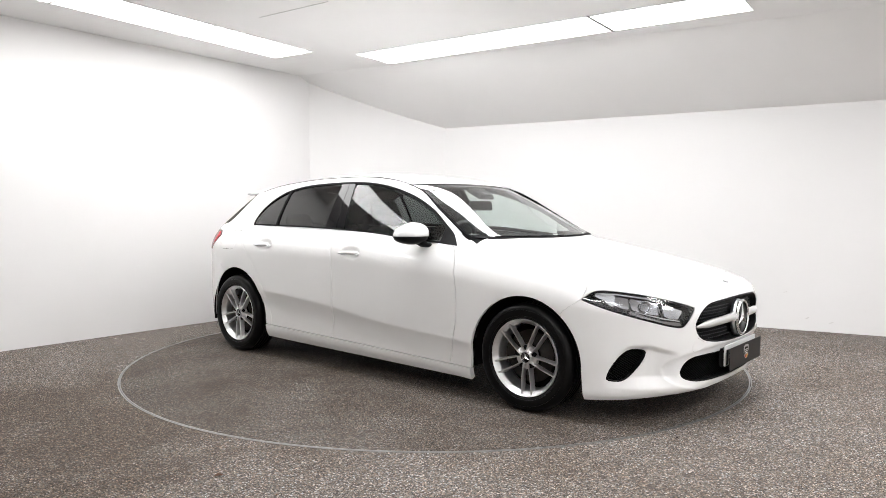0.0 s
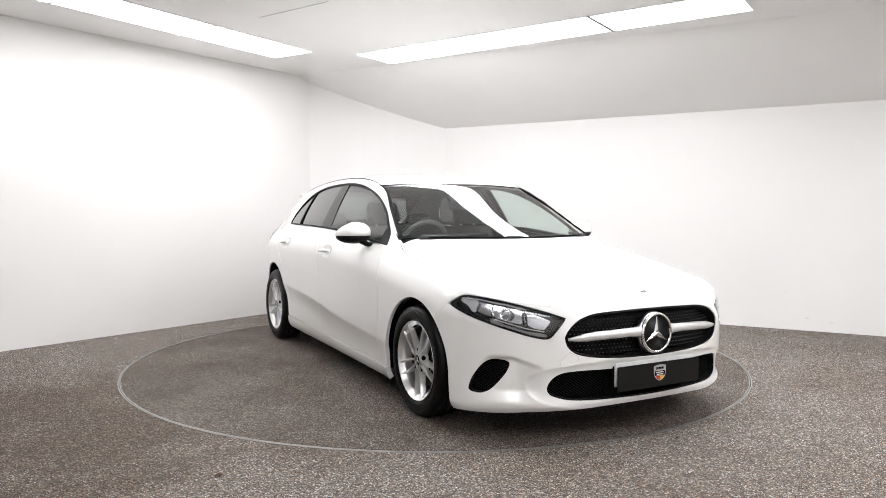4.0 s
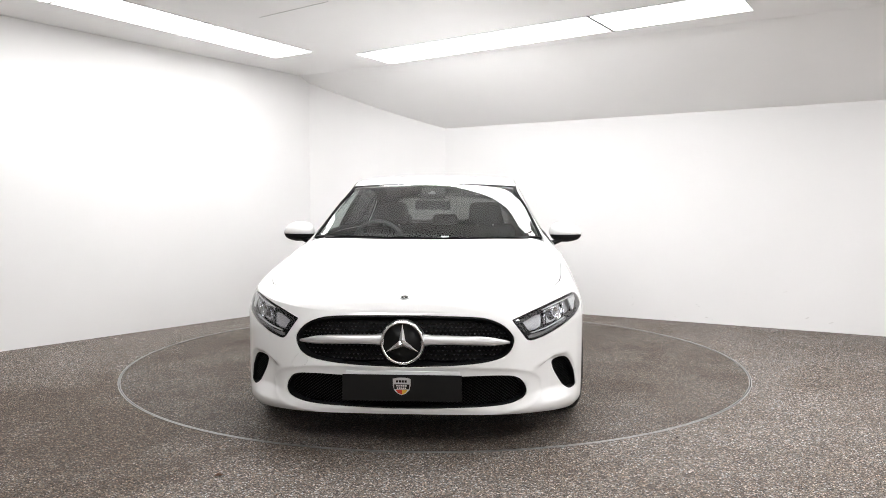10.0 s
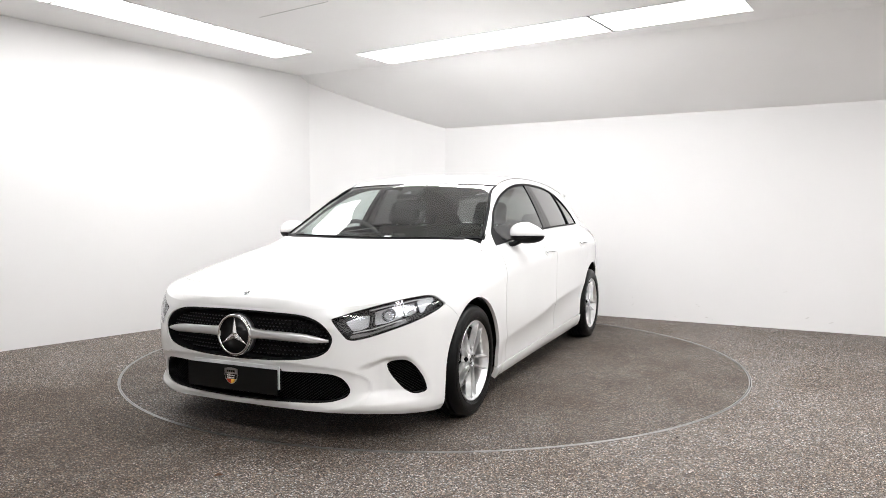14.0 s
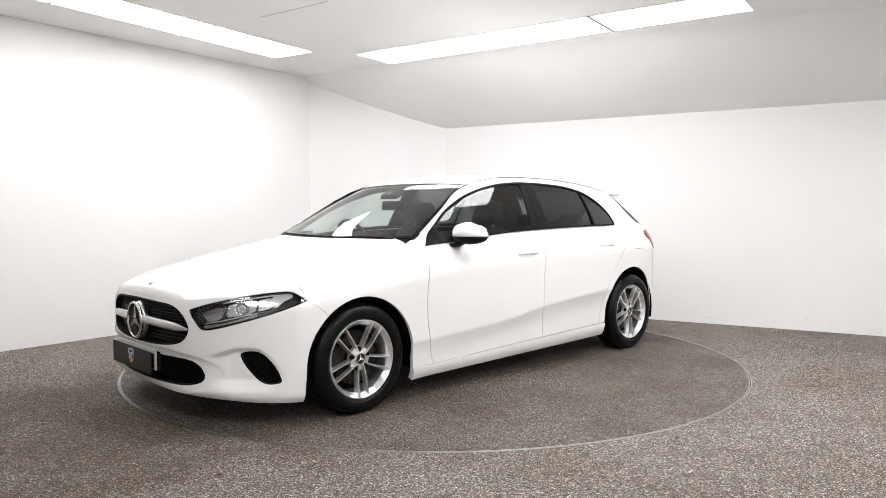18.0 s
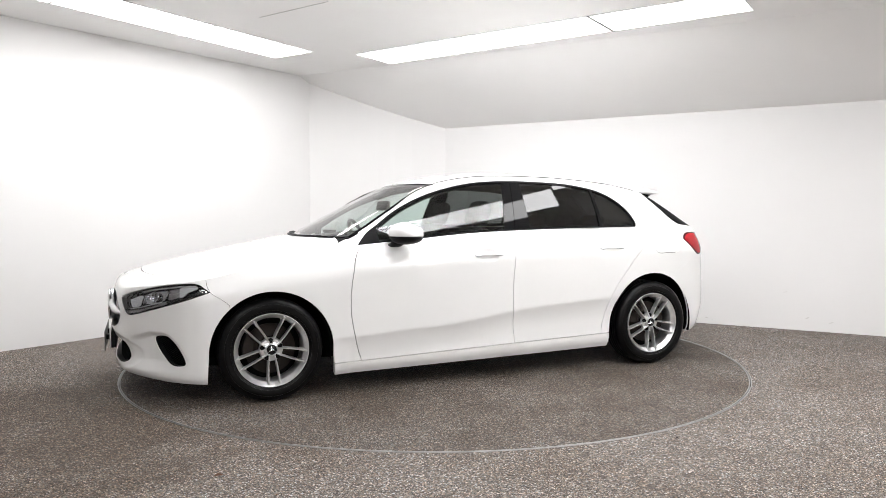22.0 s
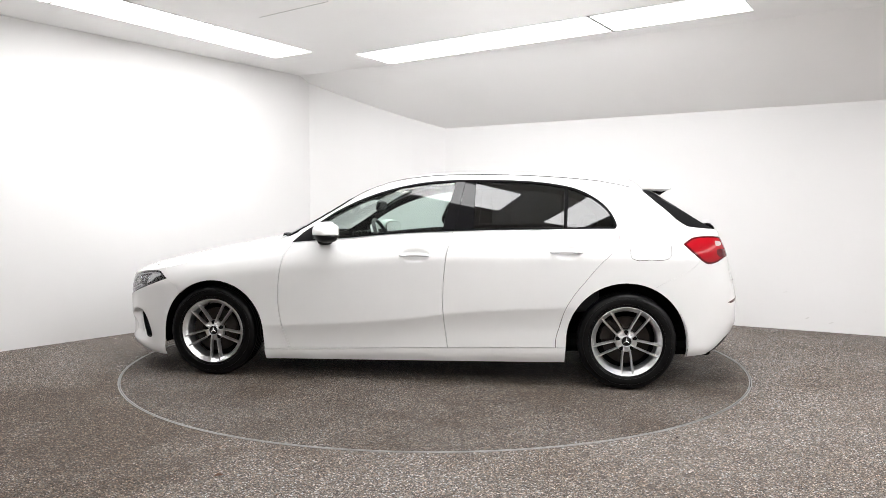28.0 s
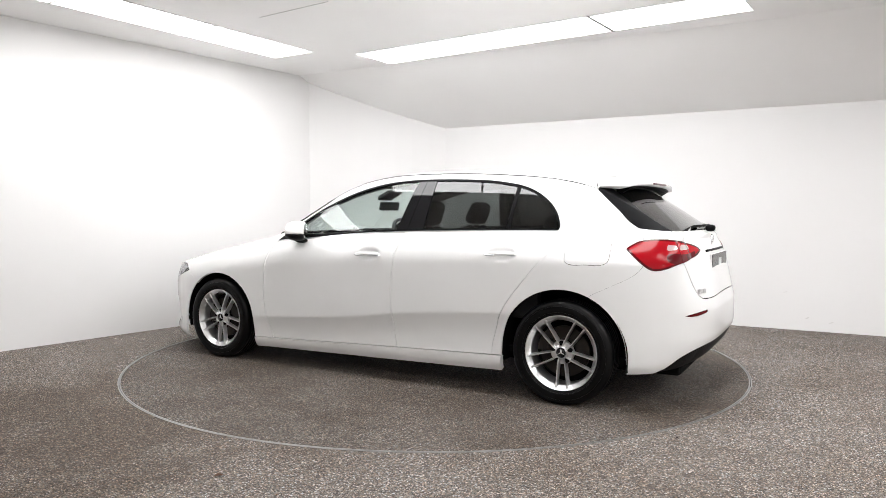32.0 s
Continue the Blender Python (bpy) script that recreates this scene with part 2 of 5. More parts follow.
# ---------------------------------------------------------------- turntable and car roots
turntable = tagged(new("turntable"), "round rotating floor plate in the same speckled resin stone", "turntable")
bm = bmesh.new()
bmesh.ops.create_cone(bm, cap_ends=True, segments=160, radius1=TABLE_R - 0.0055, radius2=TABLE_R - 0.0055, depth=0.04, matrix=pose(0, 0, -0.02))
part("plate", bm, M_TABLE, turntable, smooth=False)
part("edging", annulus(TABLE_R - 0.0045, TABLE_R + 0.001, -0.03, 0.002), M_ALU, turntable, "thin aluminium edging", False)

car = tagged(new("car"), "white five-door hatchback parked on the turntable", "car")

# ---------------------------------------------------------------- car body surface
# car space: x forward from the middle of the wheelbase, y to the car's left, z up from the ground
def curve(*knots):
    """A smooth monotone curve through (position, value) knots."""
    k = sorted(knots)
    xs, ys = np.array([p[0] for p in k]), np.array([p[1] for p in k])
    h = np.diff(xs)
    d = np.diff(ys) / h
    m = np.concatenate([[d[0]], (d[:-1] + d[1:]) / 2, [d[-1]]])
    for i in range(len(d)):
        if i and d[i - 1] * d[i] <= 0:
            m[i] = 0.0
    m[1:-1] = np.where(d[:-1] * d[1:] > 0, np.sign(d[1:]) * np.minimum(np.abs(m[1:-1]), 3 * np.minimum(np.abs(d[:-1]), np.abs(d[1:]))), 0.0)

    def value(x):
        x = np.clip(np.asarray(x, float), xs[0], xs[-1])
        i = np.clip(np.searchsorted(xs, x) - 1, 0, len(h) - 1)
        t = (x - xs[i]) / h[i]
        return ((1 + 2 * t) * (1 - t) ** 2 * ys[i] + t * (1 - t) ** 2 * h[i] * m[i]
                + t * t * (3 - 2 * t) * ys[i + 1] + t * t * (t - 1) * h[i] * m[i + 1])
    return value


TAIL, HALF = -2.128, 0.900


def outline():
    """The plan outline of the left half, nose to tail: points, outward normals and running length."""
    a = np.linspace(0, 1, 150)
    y1 = HALF * np.sin(a * math.pi / 2) ** 0.9
    front = curve((0, 2.243), (0.25, 2.232), (0.5, 2.178), (0.62, 2.105), (0.72, 2.01), (0.8, 1.90), (0.85, 1.80), (0.878, 1.69), (0.892, 1.5), (HALF, 0.85))
    front_x = front(y1)
    rear_x = -0.95 + (TAIL + 0.95) * np.maximum(1 - (y1 / HALF) ** 4.2, 0) ** (1 / 3.3)
    pts = np.concatenate([np.stack([front_x, y1], 1), np.stack([rear_x, y1], 1)[::-1]])
    step = np.hypot(*np.diff(pts, axis=0).T)
    run = np.concatenate([[0], np.cumsum(step)])
    keep = np.concatenate([[True], step > 1e-6])
    pts, run = pts[keep], run[keep]
    even = np.linspace(0, run[-1], 520)
    pts = np.stack([np.interp(even, run, pts[:, 0]), np.interp(even, run, pts[:, 1])], 1)
    for _ in range(3):
        pts[1:-1] = (pts[:-2] + 2 * pts[1:-1] + pts[2:]) / 4
    # narrow the waist a little between the wheels
    pts[:, 1] *= 1 - 0.008 * np.exp(-((pts[:, 0] - 0.1) / 0.8) ** 2)
    tan = np.gradient(pts, axis=0)
    tan[0], tan[-1] = (0, 1), (0, -1)
    nor = np.stack([tan[:, 1], -tan[:, 0]], 1)
    nor /= np.linalg.norm(nor, axis=1)[:, None]
    run = np.concatenate([[0], np.cumsum(np.hypot(*np.diff(pts, axis=0).T))])
    return pts, nor, run


PLAN, PLAN_N, RUN = outline()
Z_TOP = curve((-2.2, 0.945), (-2.05, 0.952), (-1.85, 0.972), (-1.6, 0.985), (-1.31, 0.993), (-0.98, 0.989), (-0.26, 0.973), (0.12, 0.955),
              (0.5, 0.919), (0.83, 0.893), (1.2, 0.832), (1.5, 0.772), (1.7, 0.728), (1.9, 0.70), (2.1, 0.672), (2.25, 0.645))
Z_LOW = curve((-2.2, 0.24), (-2.0, 0.225), (-1.8, 0.21), (-1.65, 0.20), (-1.5, 0.175), (-1.0, 0.16), (0.97, 0.125), (1.5, 0.12), (1.9, 0.135), (2.1, 0.16), (2.25, 0.178))
D_TOP = curve((-2.2, 0.03), (-2.0, 0.045), (-1.85, 0.095), (-1.6, 0.14), (-1.31, 0.135), (-0.9, 0.11), (0.0, 0.087), (0.83, 0.083), (1.2, 0.075), (1.6, 0.055), (1.85, 0.04), (2.25, 0.03))
SIDE = curve((0.0, 0.03), (0.04, 0.012), (0.10, 0.004), (0.74, 0.0), (0.82, 0.06), (0.9, 0.35), (1.0, 1.0))
BROW = curve((0.0, 0.385), (0.60, 0.388), (0.70, 0.405), (0.78, 0.425), (0.86, 0.424), (0.93, 0.38), (1.0, 0.29), (1.1, 0.25), (1.3, 0.25))
Z_CREASE = curve((1.6, 0.33), (2.0, 0.352), (2.74, 0.404), (3.05, 0.448), (3.77, 0.503), (4.1, 0.52))
Z_MID = curve((-2.07, 0.935), (-2.0, 0.985), (-1.85, 1.09), (-1.7, 1.195), (-1.56, 1.283), (-1.5, 1.318), (-1.42, 1.343), (-1.2, 1.372), (-0.8, 1.397), (-0.4, 1.402),
              (0.0, 1.38), (0.22, 1.342), (0.44, 1.264), (0.65, 1.146), (0.78, 1.07), (1.05, 0.944), (1.13, 0.930), (1.31, 0.893), (1.54, 0.848), (1.76, 0.802), (2.0, 0.748), (2.14, 0.71), (2.22, 0.675), (2.25, 0.648))
Y_RAIL = curve((-2.07, 0.66), (-1.93, 0.635), (-1.7, 0.605), (-1.49, 0.59), (-1.2, 0.565), (-0.8, 0.570), (-0.3, 0.580), (0.1, 0.581), (0.3, 0.582), (0.58, 0.654), (0.86, 0.722), (1.0, 0.738))
Z_RAIL = curve((-2.07, 0.93), (-1.93, 0.995), (-1.7, 1.135), (-1.49, 1.245), (-1.2, 1.315), (-0.8, 1.352), (-0.3, 1.366), (0.1, 1.34), (0.3, 1.287), (0.58, 1.128), (0.86, 0.95), (1.0, 0.905))
NV, NS, NT = 72, 26, 24


def build_surface():
    """The left half of the body as two grids: the wall round the car and the top (side glass, roof, bonnet)."""
    n = len(PLAN)
    v = np.linspace(0, 1, NV)
    x0 = PLAN[:, 0]
    low, top = Z_LOW(x0), Z_TOP(x0)
    z = low[:, None] + (top - low)[:, None] * v[None]
    s = SIDE(v)[None]
    # offset inwards: door-like profile, with the top edge drawn in
    lower = np.where(v[None] < 0.75, s, 0.0)
    upper = np.where(v[None] >= 0.75, s, 0.0) * D_TOP(x0)[:, None]
    off = lower + upper
    # the scallop of the lower doors, under a crease that rises to the rear
    fall = np.clip((Z_CREASE(RUN)[:, None] - z) / 0.15, 0, 1)
    doors = np.clip((RUN - 1.75) / 0.2, 0, 1) * np.clip((4.0 - RUN) / 0.2, 0, 1)
    off = off + 0.025 * (1 - (1 - fall) ** 2) * doors[:, None]
    # the tailgate leans forward above the rear bumper
    off = off + 0.082 * (np.clip((RUN - 4.72) / 0.3, 0, 1) ** 2)[:, None] * np.clip((z - 0.555) / 0.38, 0, 1)
    # the rear bumper tucks in towards its lower edge
    off = off + 0.10 * np.clip((RUN - 4.70) / 0.35, 0, 1)[:, None] * np.clip((0.40 - z) / 0.20, 0, 1) ** 1.4
    # shallow shaping of the nose: round the side intakes and the lower intake
    # a scoop under a sharp brow that runs inboard from over the side intake
    brow = BROW(RUN)[:, None] - z
    scoop = np.clip(brow / 0.022, 0, 1) * np.clip((z - 0.20) / 0.06, 0, 1)
    inboard = np.clip((RUN - 0.60) / 0.15, 0, 1)
    scoop = scoop * (inboard * inboard * (3 - 2 * inboard) * np.clip((1.02 - RUN) / 0.24, 0, 1))[:, None]
    off = off + 0.034 * scoop
    r = (RUN[:, None] / 0.70) ** 4 + ((z - 0.285) / 0.115) ** 2
    off = off + 0.026 * np.clip(1 - r, 0, 1) ** 0.6
    # hollows behind the four door handles
    for hu, hz in ((2.872, 0.830), (3.832, 0.858)):
        r = ((RUN[:, None] - hu) / 0.092) ** 2 + ((z - hz) / 0.040) ** 2
        off = off + 0.02 * np.clip(1 - r, 0, 1) ** 0.8
    wall_pts = np.stack([PLAN[:, 0:1] - PLAN_N[:, 0:1] * off, PLAN[:, 1:2] - PLAN_N[:, 1:2] * off, z], 2)
    wall_pts[0, :, 1] = 0.0
    wall_pts[-1, :, 1] = 0.0
    edge = wall_pts[:, -1]
    x, yt, zt = edge[:, 0], np.maximum(edge[:, 1], 1e-5), edge[:, 2]
    rise = np.clip(yt / 0.42, 0, 1)
    rise = np.where(x > 1.5, rise * rise * (3 - 2 * rise), 1.0)
    zc = zt + np.maximum(Z_MID(x) - zt, 0) * rise
    hood = np.clip((x - 0.84) / 0.22, 0, 1)
    hood = hood * hood * (3 - 2 * hood)
    yr_h = yt * 0.84
    zr_h = zt + (zc - zt) * (1 - 0.84 ** 3.2)
    yr = (1 - hood) * np.minimum(Y_RAIL(x), yt * 0.95) + hood * yr_h
    zr = (1 - hood) * np.clip(Z_RAIL(x), zt, zc) + hood * zr_h
    a = np.linspace(0, 1, NS)[None]
    bulge = 0.011 * 4 * a * (1 - a) * np.clip((zr - zt) / 0.3, 0, 1)[:, None]
    side_y = yt[:, None] + (yr - yt)[:, None] * a + bulge
    side_z = zt[:, None] + (zr - zt)[:, None] * a + bulge * 0.5
    # bonnet sections stay on one crown curve
    crown_z = zt[:, None] + (zc - zt)[:, None] * (1 - (np.minimum(side_y / yt[:, None], 1)) ** 3.2)
    side_z = side_z * (1 - hood[:, None]) + crown_z * hood[:, None]
    b = np.linspace(0, 1, NT + 1)[None, 1:]
    q = 1 - b
    cabin = zc[:, None] - (zc - zr)[:, None] * q ** 2.3
    crown = zt[:, None] + (zc - zt)[:, None] * (1 - (q * (yr / yt)[:, None]) ** 3.2)
    top_y = yr[:, None] * q
    top_z = cabin * (1 - hood[:, None]) + crown * hood[:, None]
    ty = np.concatenate([side_y, top_y], 1)
    tz = np.concatenate([side_z, top_z], 1)
    top_pts = np.stack([np.repeat(x[:, None], ty.shape[1], 1), ty, tz], 2)
    # one flowing sweep over roof and windscreen
    reach = np.arange(-40, 41)
    bell = np.exp(-(reach / 15.0) ** 2 / 2)
    bell /= bell.sum()
    padded = np.pad(top_pts, ((40, 40), (0, 0), (0, 0)), mode="edge")
    eased = sum(w * padded[k:k + n] for k, w in enumerate(bell))
    keep = np.clip((0.99 - x) / 0.14, 0, 1) * np.clip((x + 1.32) / 0.15, 0, 1)
    keep = (keep * keep * (3 - 2 * keep))[:, None, None]
    top_pts = top_pts * (1 - keep) + eased * keep
    top_pts[:, 0] = edge
    return wall_pts, top_pts


def grid_normals(g):
    du, dv = np.gradient(g, axis=0), np.gradient(g, axis=1)
    n = np.cross(dv, du)
    return n / np.maximum(np.linalg.norm(n, axis=2)[..., None], 1e-12)


WALL_G, TOP_G = build_surface()


def wall_point(u, z, off=0.0):
    """A point of the left body wall at running length u and height z, pushed out by off, and the outward normal."""
    k = np.clip(np.interp(u, RUN, np.arange(len(RUN))), 0, len(RUN) - 1.001)
    i = int(k)
    w = k - i
    col = WALL_G[i] * (1 - w) + WALL_G[i + 1] * w
    j = np.clip(np.interp(z, col[:, 2], np.arange(NV)), 0, NV - 1.001)
    jj = int(j)
    t = j - jj
    p = col[jj] * (1 - t) + col[jj + 1] * t
    n = WALL_N[i, jj] * (1 - t) + WALL_N[i, jj + 1] * t
    return Vector(p + n * off), Vector(n)


WALL_N, TOP_N = grid_normals(WALL_G), grid_normals(TOP_G)
WALL_N *= np.sign((WALL_N * (WALL_G - np.array([0, 0, 0.5]))).sum(2).mean())
TOP_N *= np.sign(TOP_N[..., 2].mean())
for i in range(8):
    # the sections at the very tip of the nose are too short for normals of their own
    TOP_N[i] = TOP_N[8] * (1, i / 8, 1)


# ---------------------------------------------------------------- cutting panels out of the body surface
class Skin:
    """Triangles with rows of x, y, z, normal and running length u."""

    def __init__(self, rows, tris):
        self.rows, self.tris = rows, tris

    def cut(self, value):
        """The pieces where value(rows) is below and above zero, cut exactly along it."""
        rows, tris = self.rows, self.tris
        f = value(rows)
        f = np.where(np.abs(f) < 1e-7, 1e-7, f)
        neg = f[tris] < 0
        count = neg.sum(1)
        low, high = [tris[count == 3]], [tris[count == 0]]
        extra, made = [], {}
        base = len(rows)

        def crossing(a, b):
            key = (a, b) if a < b else (b, a)
            if key not in made:
                t = f[a] / (f[a] - f[b])
                made[key] = base + len(extra)
                extra.append(rows[a] * (1 - t) + rows[b] * t)
            return made[key]

        a_new, b_new = [], []
        for tri, flags in zip(tris[(count > 0) & (count < 3)], neg[(count > 0) & (count < 3)]):
            lone = flags.sum() == 1
            k = int(np.argmax(flags == lone))
            p, q, r = int(tri[k]), int(tri[(k + 1) % 3]), int(tri[(k + 2) % 3])
            pq, pr = crossing(p, q), crossing(p, r)
            one, two = (a_new, b_new) if lone else (b_new, a_new)
            one.append((p, pq, pr))
            two.append((pq, q, r))
            two.append((pq, r, pr))
        rows = np.concatenate([rows, np.array(extra)]) if extra else rows
        low.append(np.array(a_new, int).reshape(-1, 3))
        high.append(np.array(b_new, int).reshape(-1, 3))
        return Skin(rows, np.concatenate(low)).packed(), Skin(rows, np.concatenate(high)).packed()

    def inside(self, value, gap=0.0):
        return self.cut(lambda r: value(r) + gap)[0]

    def outside(self, value, gap=0.0):
        return self.cut(lambda r: value(r) - gap)[1]

    def packed(self):
        used, back = np.unique(self.tris, return_inverse=True)
        return Skin(self.rows[used], back.reshape(-1, 3))

    def moved(self, off):
        rows = self.rows.copy()
        rows[:, :3] += rows[:, 3:6] * off
        return Skin(rows, self.tris)

    def mirrored(self):
        rows = self.rows.copy()
        rows[:, 1] *= -1
        rows[:, 4] *= -1
        return Skin(rows, self.tris[:, ::-1])

    def both(self):
        return self + self.mirrored()

    def __add__(self, other):
        return Skin(np.concatenate([self.rows, other.rows]), np.concatenate([self.tris, other.tris + len(self.rows)]))


def skin_of(grid, normals, run):
    n, m, _ = grid.shape
    i = np.arange(n * m).reshape(n, m)
    a, b, c, d = i[:-1, :-1].ravel(), i[1:, :-1].ravel(), i[1:, 1:].ravel(), i[:-1, 1:].ravel()
    tris = np.concatenate([np.stack([a, b, c], 1), np.stack([a, c, d], 1)])
    rows = np.concatenate([grid.reshape(-1, 3), normals.reshape(-1, 3), np.repeat(run, m)[:, None]], 1)
    p = rows[:, :3]
    face = np.cross(p[tris[:, 1]] - p[tris[:, 0]], p[tris[:, 2]] - p[tris[:, 0]])
    tris = tris[np.linalg.norm(face, axis=1) > 1e-12]
    face = np.cross(p[tris[:, 1]] - p[tris[:, 0]], p[tris[:, 2]] - p[tris[:, 0]])
    flip = (face * rows[tris[:, 0], 3:6]).sum(1) < 0
    tris[flip] = tris[flip][:, ::-1]
    return Skin(rows, tris)


def rounded(points, steps=6, sharp=()):
    """A closed smooth curve through the points; those numbered in sharp stay corners."""
    pts = [np.array(p, float) for p in points]
    n, out = len(pts), []
    for i in range(n):
        a, b, c, d = pts[i - 1], pts[i], pts[(i + 1) % n], pts[(i + 2) % n]
        m1 = (c - b) if i in sharp else (c - a) / 2
        m2 = (c - b) if (i + 1) % n in sharp else (d - b) / 2
        size = np.linalg.norm(c - b)
        m1, m2 = m1 / max(np.linalg.norm(m1), 1e-9) * size, m2 / max(np.linalg.norm(m2), 1e-9) * size
        for k in range(steps):
            t = k / steps
            out.append((1 + 2 * t) * (1 - t) ** 2 * b + t * (1 - t) ** 2 * m1 + t * t * (3 - 2 * t) * c + t * t * (t - 1) * m2)
    return np.array(out)


def region(points, axes=(6, 2), steps=6, sharp=()):
    """The signed distance to a closed curve in two columns of the rows; below zero inside."""
    poly = rounded(points, steps, sharp)

    def value(rows):
        p = rows[:, axes]
        a, b = poly, np.roll(poly, -1, 0)
        best, odd = np.full(len(p), 1e9), np.zeros(len(p), bool)
        for s, e in zip(a, b):
            d = e - s
            w = p - s
            t = np.clip((w @ d) / max(d @ d, 1e-12), 0, 1)
            best = np.minimum(best, np.hypot(w[:, 0] - d[0] * t, w[:, 1] - d[1] * t))
            if s[1] != e[1]:
                cross = ((s[1] > p[:, 1]) != (e[1] > p[:, 1])) & (p[:, 0] < (e[0] - s[0]) * (p[:, 1] - s[1]) / (e[1] - s[1]) + s[0])
                odd ^= cross
        return np.where(odd, -best, best)
    return value


def beyond(knots, axis=6, by=2):
    """Column axis minus a curve of column by: below zero before the curve, above zero past it."""
    c = curve(*knots)
    return lambda rows: rows[:, axis] - c(rows[:, by])


def panel(name, skin, mat, parent, thick=0.012, label="", lift=0.0):
    """A mesh object of a piece of skin, with its edges turned inwards."""
    if lift:
        skin = skin.moved(lift)
    rows, tris = skin.rows, skin.tris
    key = np.round(rows[:, :3], 6)
    _, first, back = np.unique(key, axis=0, return_index=True, return_inverse=True)
    back = back.reshape(-1)
    rows, tris = rows[first].copy(), back[tris]
    tris = tris[(tris[:, 0] != tris[:, 1]) & (tris[:, 1] != tris[:, 2]) & (tris[:, 0] != tris[:, 2])]
    middle = np.abs(rows[:, 1]) < 1e-4
    rows[middle, 4] = 0
    edges = np.concatenate([tris[:, [0, 1]], tris[:, [1, 2]], tris[:, [2, 0]]])
    both = np.sort(edges, 1)
    code = both[:, 0] * len(rows) + both[:, 1]
    _, inverse, counts = np.unique(code, return_inverse=True, return_counts=True)
    rim = edges[counts[inverse.reshape(-1)] == 1]
    rim = rim[~(middle[rim[:, 0]] & middle[rim[:, 1]])] if thick else rim[:0]
    verts = rows[:, :3]
    nor = rows[:, 3:6] / np.maximum(np.linalg.norm(rows[:, 3:6], axis=1)[:, None], 1e-9)
    faces, loop_normals = tris.tolist(), [nor[tris.reshape(-1)]]
    if len(rim):
        ring, where = np.unique(rim, return_inverse=True)
        where = where.reshape(-1, 2) + len(verts)
        verts = np.concatenate([verts, verts[ring] - nor[ring] * thick])
        quads = np.stack([rim[:, 1], rim[:, 0], where[:, 0], where[:, 1]], 1)
        side = np.cross(verts[quads[:, 1]] - verts[quads[:, 0]], verts[quads[:, 3]] - verts[quads[:, 0]])
        side /= np.maximum(np.linalg.norm(side, axis=1)[:, None], 1e-12)
        faces += quads.tolist()
        loop_normals.append(np.repeat(side, 4, 0))
    data = bpy.data.meshes.new(name)
    data.from_pydata(verts.tolist(), [], faces)
    data.polygons.foreach_set("use_smooth", [True] * len(faces))
    data.materials.append(mat)
    data.normals_split_custom_set(np.concatenate(loop_normals).tolist())
    ob = new(name, data)
    ob.parent = parent
    if label:
        tagged(ob, label)
    return ob


WALL = skin_of(WALL_G, WALL_N, RUN)
TOP = skin_of(TOP_G, TOP_N, RUN)


# ---------------------------------------------------------------- car materials
def car_paint():
    m = material("white_car_paint", (0.84, 0.84, 0.83), rough=0.32, coat=0.8, spec=0.5)
    b, t = m.node_tree.nodes["Principled BSDF"], coords(m)
    peel = node(m, "ShaderNodeTexNoise", Scale=350.0, Detail=2.0)
    link(m, t, "Object", peel, "Vector")
    bump = node(m, "ShaderNodeBump", Strength=0.012, Distance=0.001)
    link(m, peel, "Fac", bump, "Height")
    link(m, bump, 0, b, "Coat Normal")
    dust = node(m, "ShaderNodeTexNoise", Scale=3.0, Detail=6.0)
    link(m, t, "Object", dust, "Vector")
    tone = ramp(m, [(0.3, (0.855, 0.854, 0.848)), (0.7, (0.88, 0.88, 0.874))])
    link(m, dust, "Fac", tone, 0)
    link(m, tone, 0, b, "Base Color")
    return m


def pane(name, tint, gloss=1.0):
    """Thin car glass: tinted straight through, mirror-like by Fresnel."""
    m = bpy.data.materials.new(name)
    m.use_nodes = True
    nt = m.node_tree
    nt.nodes.remove(nt.nodes["Principled BSDF"])
    clear = nt.nodes.new("ShaderNodeBsdfTransparent")
    clear.inputs[0].default_value = (*tint, 1)
    shine = nt.nodes.new("ShaderNodeBsdfGlossy")
    shine.inputs["Roughness"].default_value = 0.0
    shine.inputs["Color"].default_value = (gloss, gloss, gloss, 1)
    facing = nt.nodes.new("ShaderNodeLayerWeight")
    facing.inputs[0].default_value = 0.5
    steep = nt.nodes.new("ShaderNodeMath")
    steep.operation = "POWER"
    steep.inputs[1].default_value = 4.6
    nt.links.new(facing.outputs["Facing"], steep.inputs[0])
    fres = nt.nodes.new("ShaderNodeMath")
    fres.operation = "MULTIPLY_ADD"
    fres.inputs[1].default_value, fres.inputs[2].default_value = 0.95, 0.05
    nt.links.new(steep.outputs[0], fres.inputs[0])
    mix = nt.nodes.new("ShaderNodeMixShader")
    nt.links.new(fres.outputs[0], mix.inputs[0])
    nt.links.new(clear.outputs[0], mix.inputs[1])
    nt.links.new(shine.outputs[0], mix.inputs[2])
    nt.links.new(mix.outputs[0], nt.nodes["Material Output"].inputs[0])
    return m


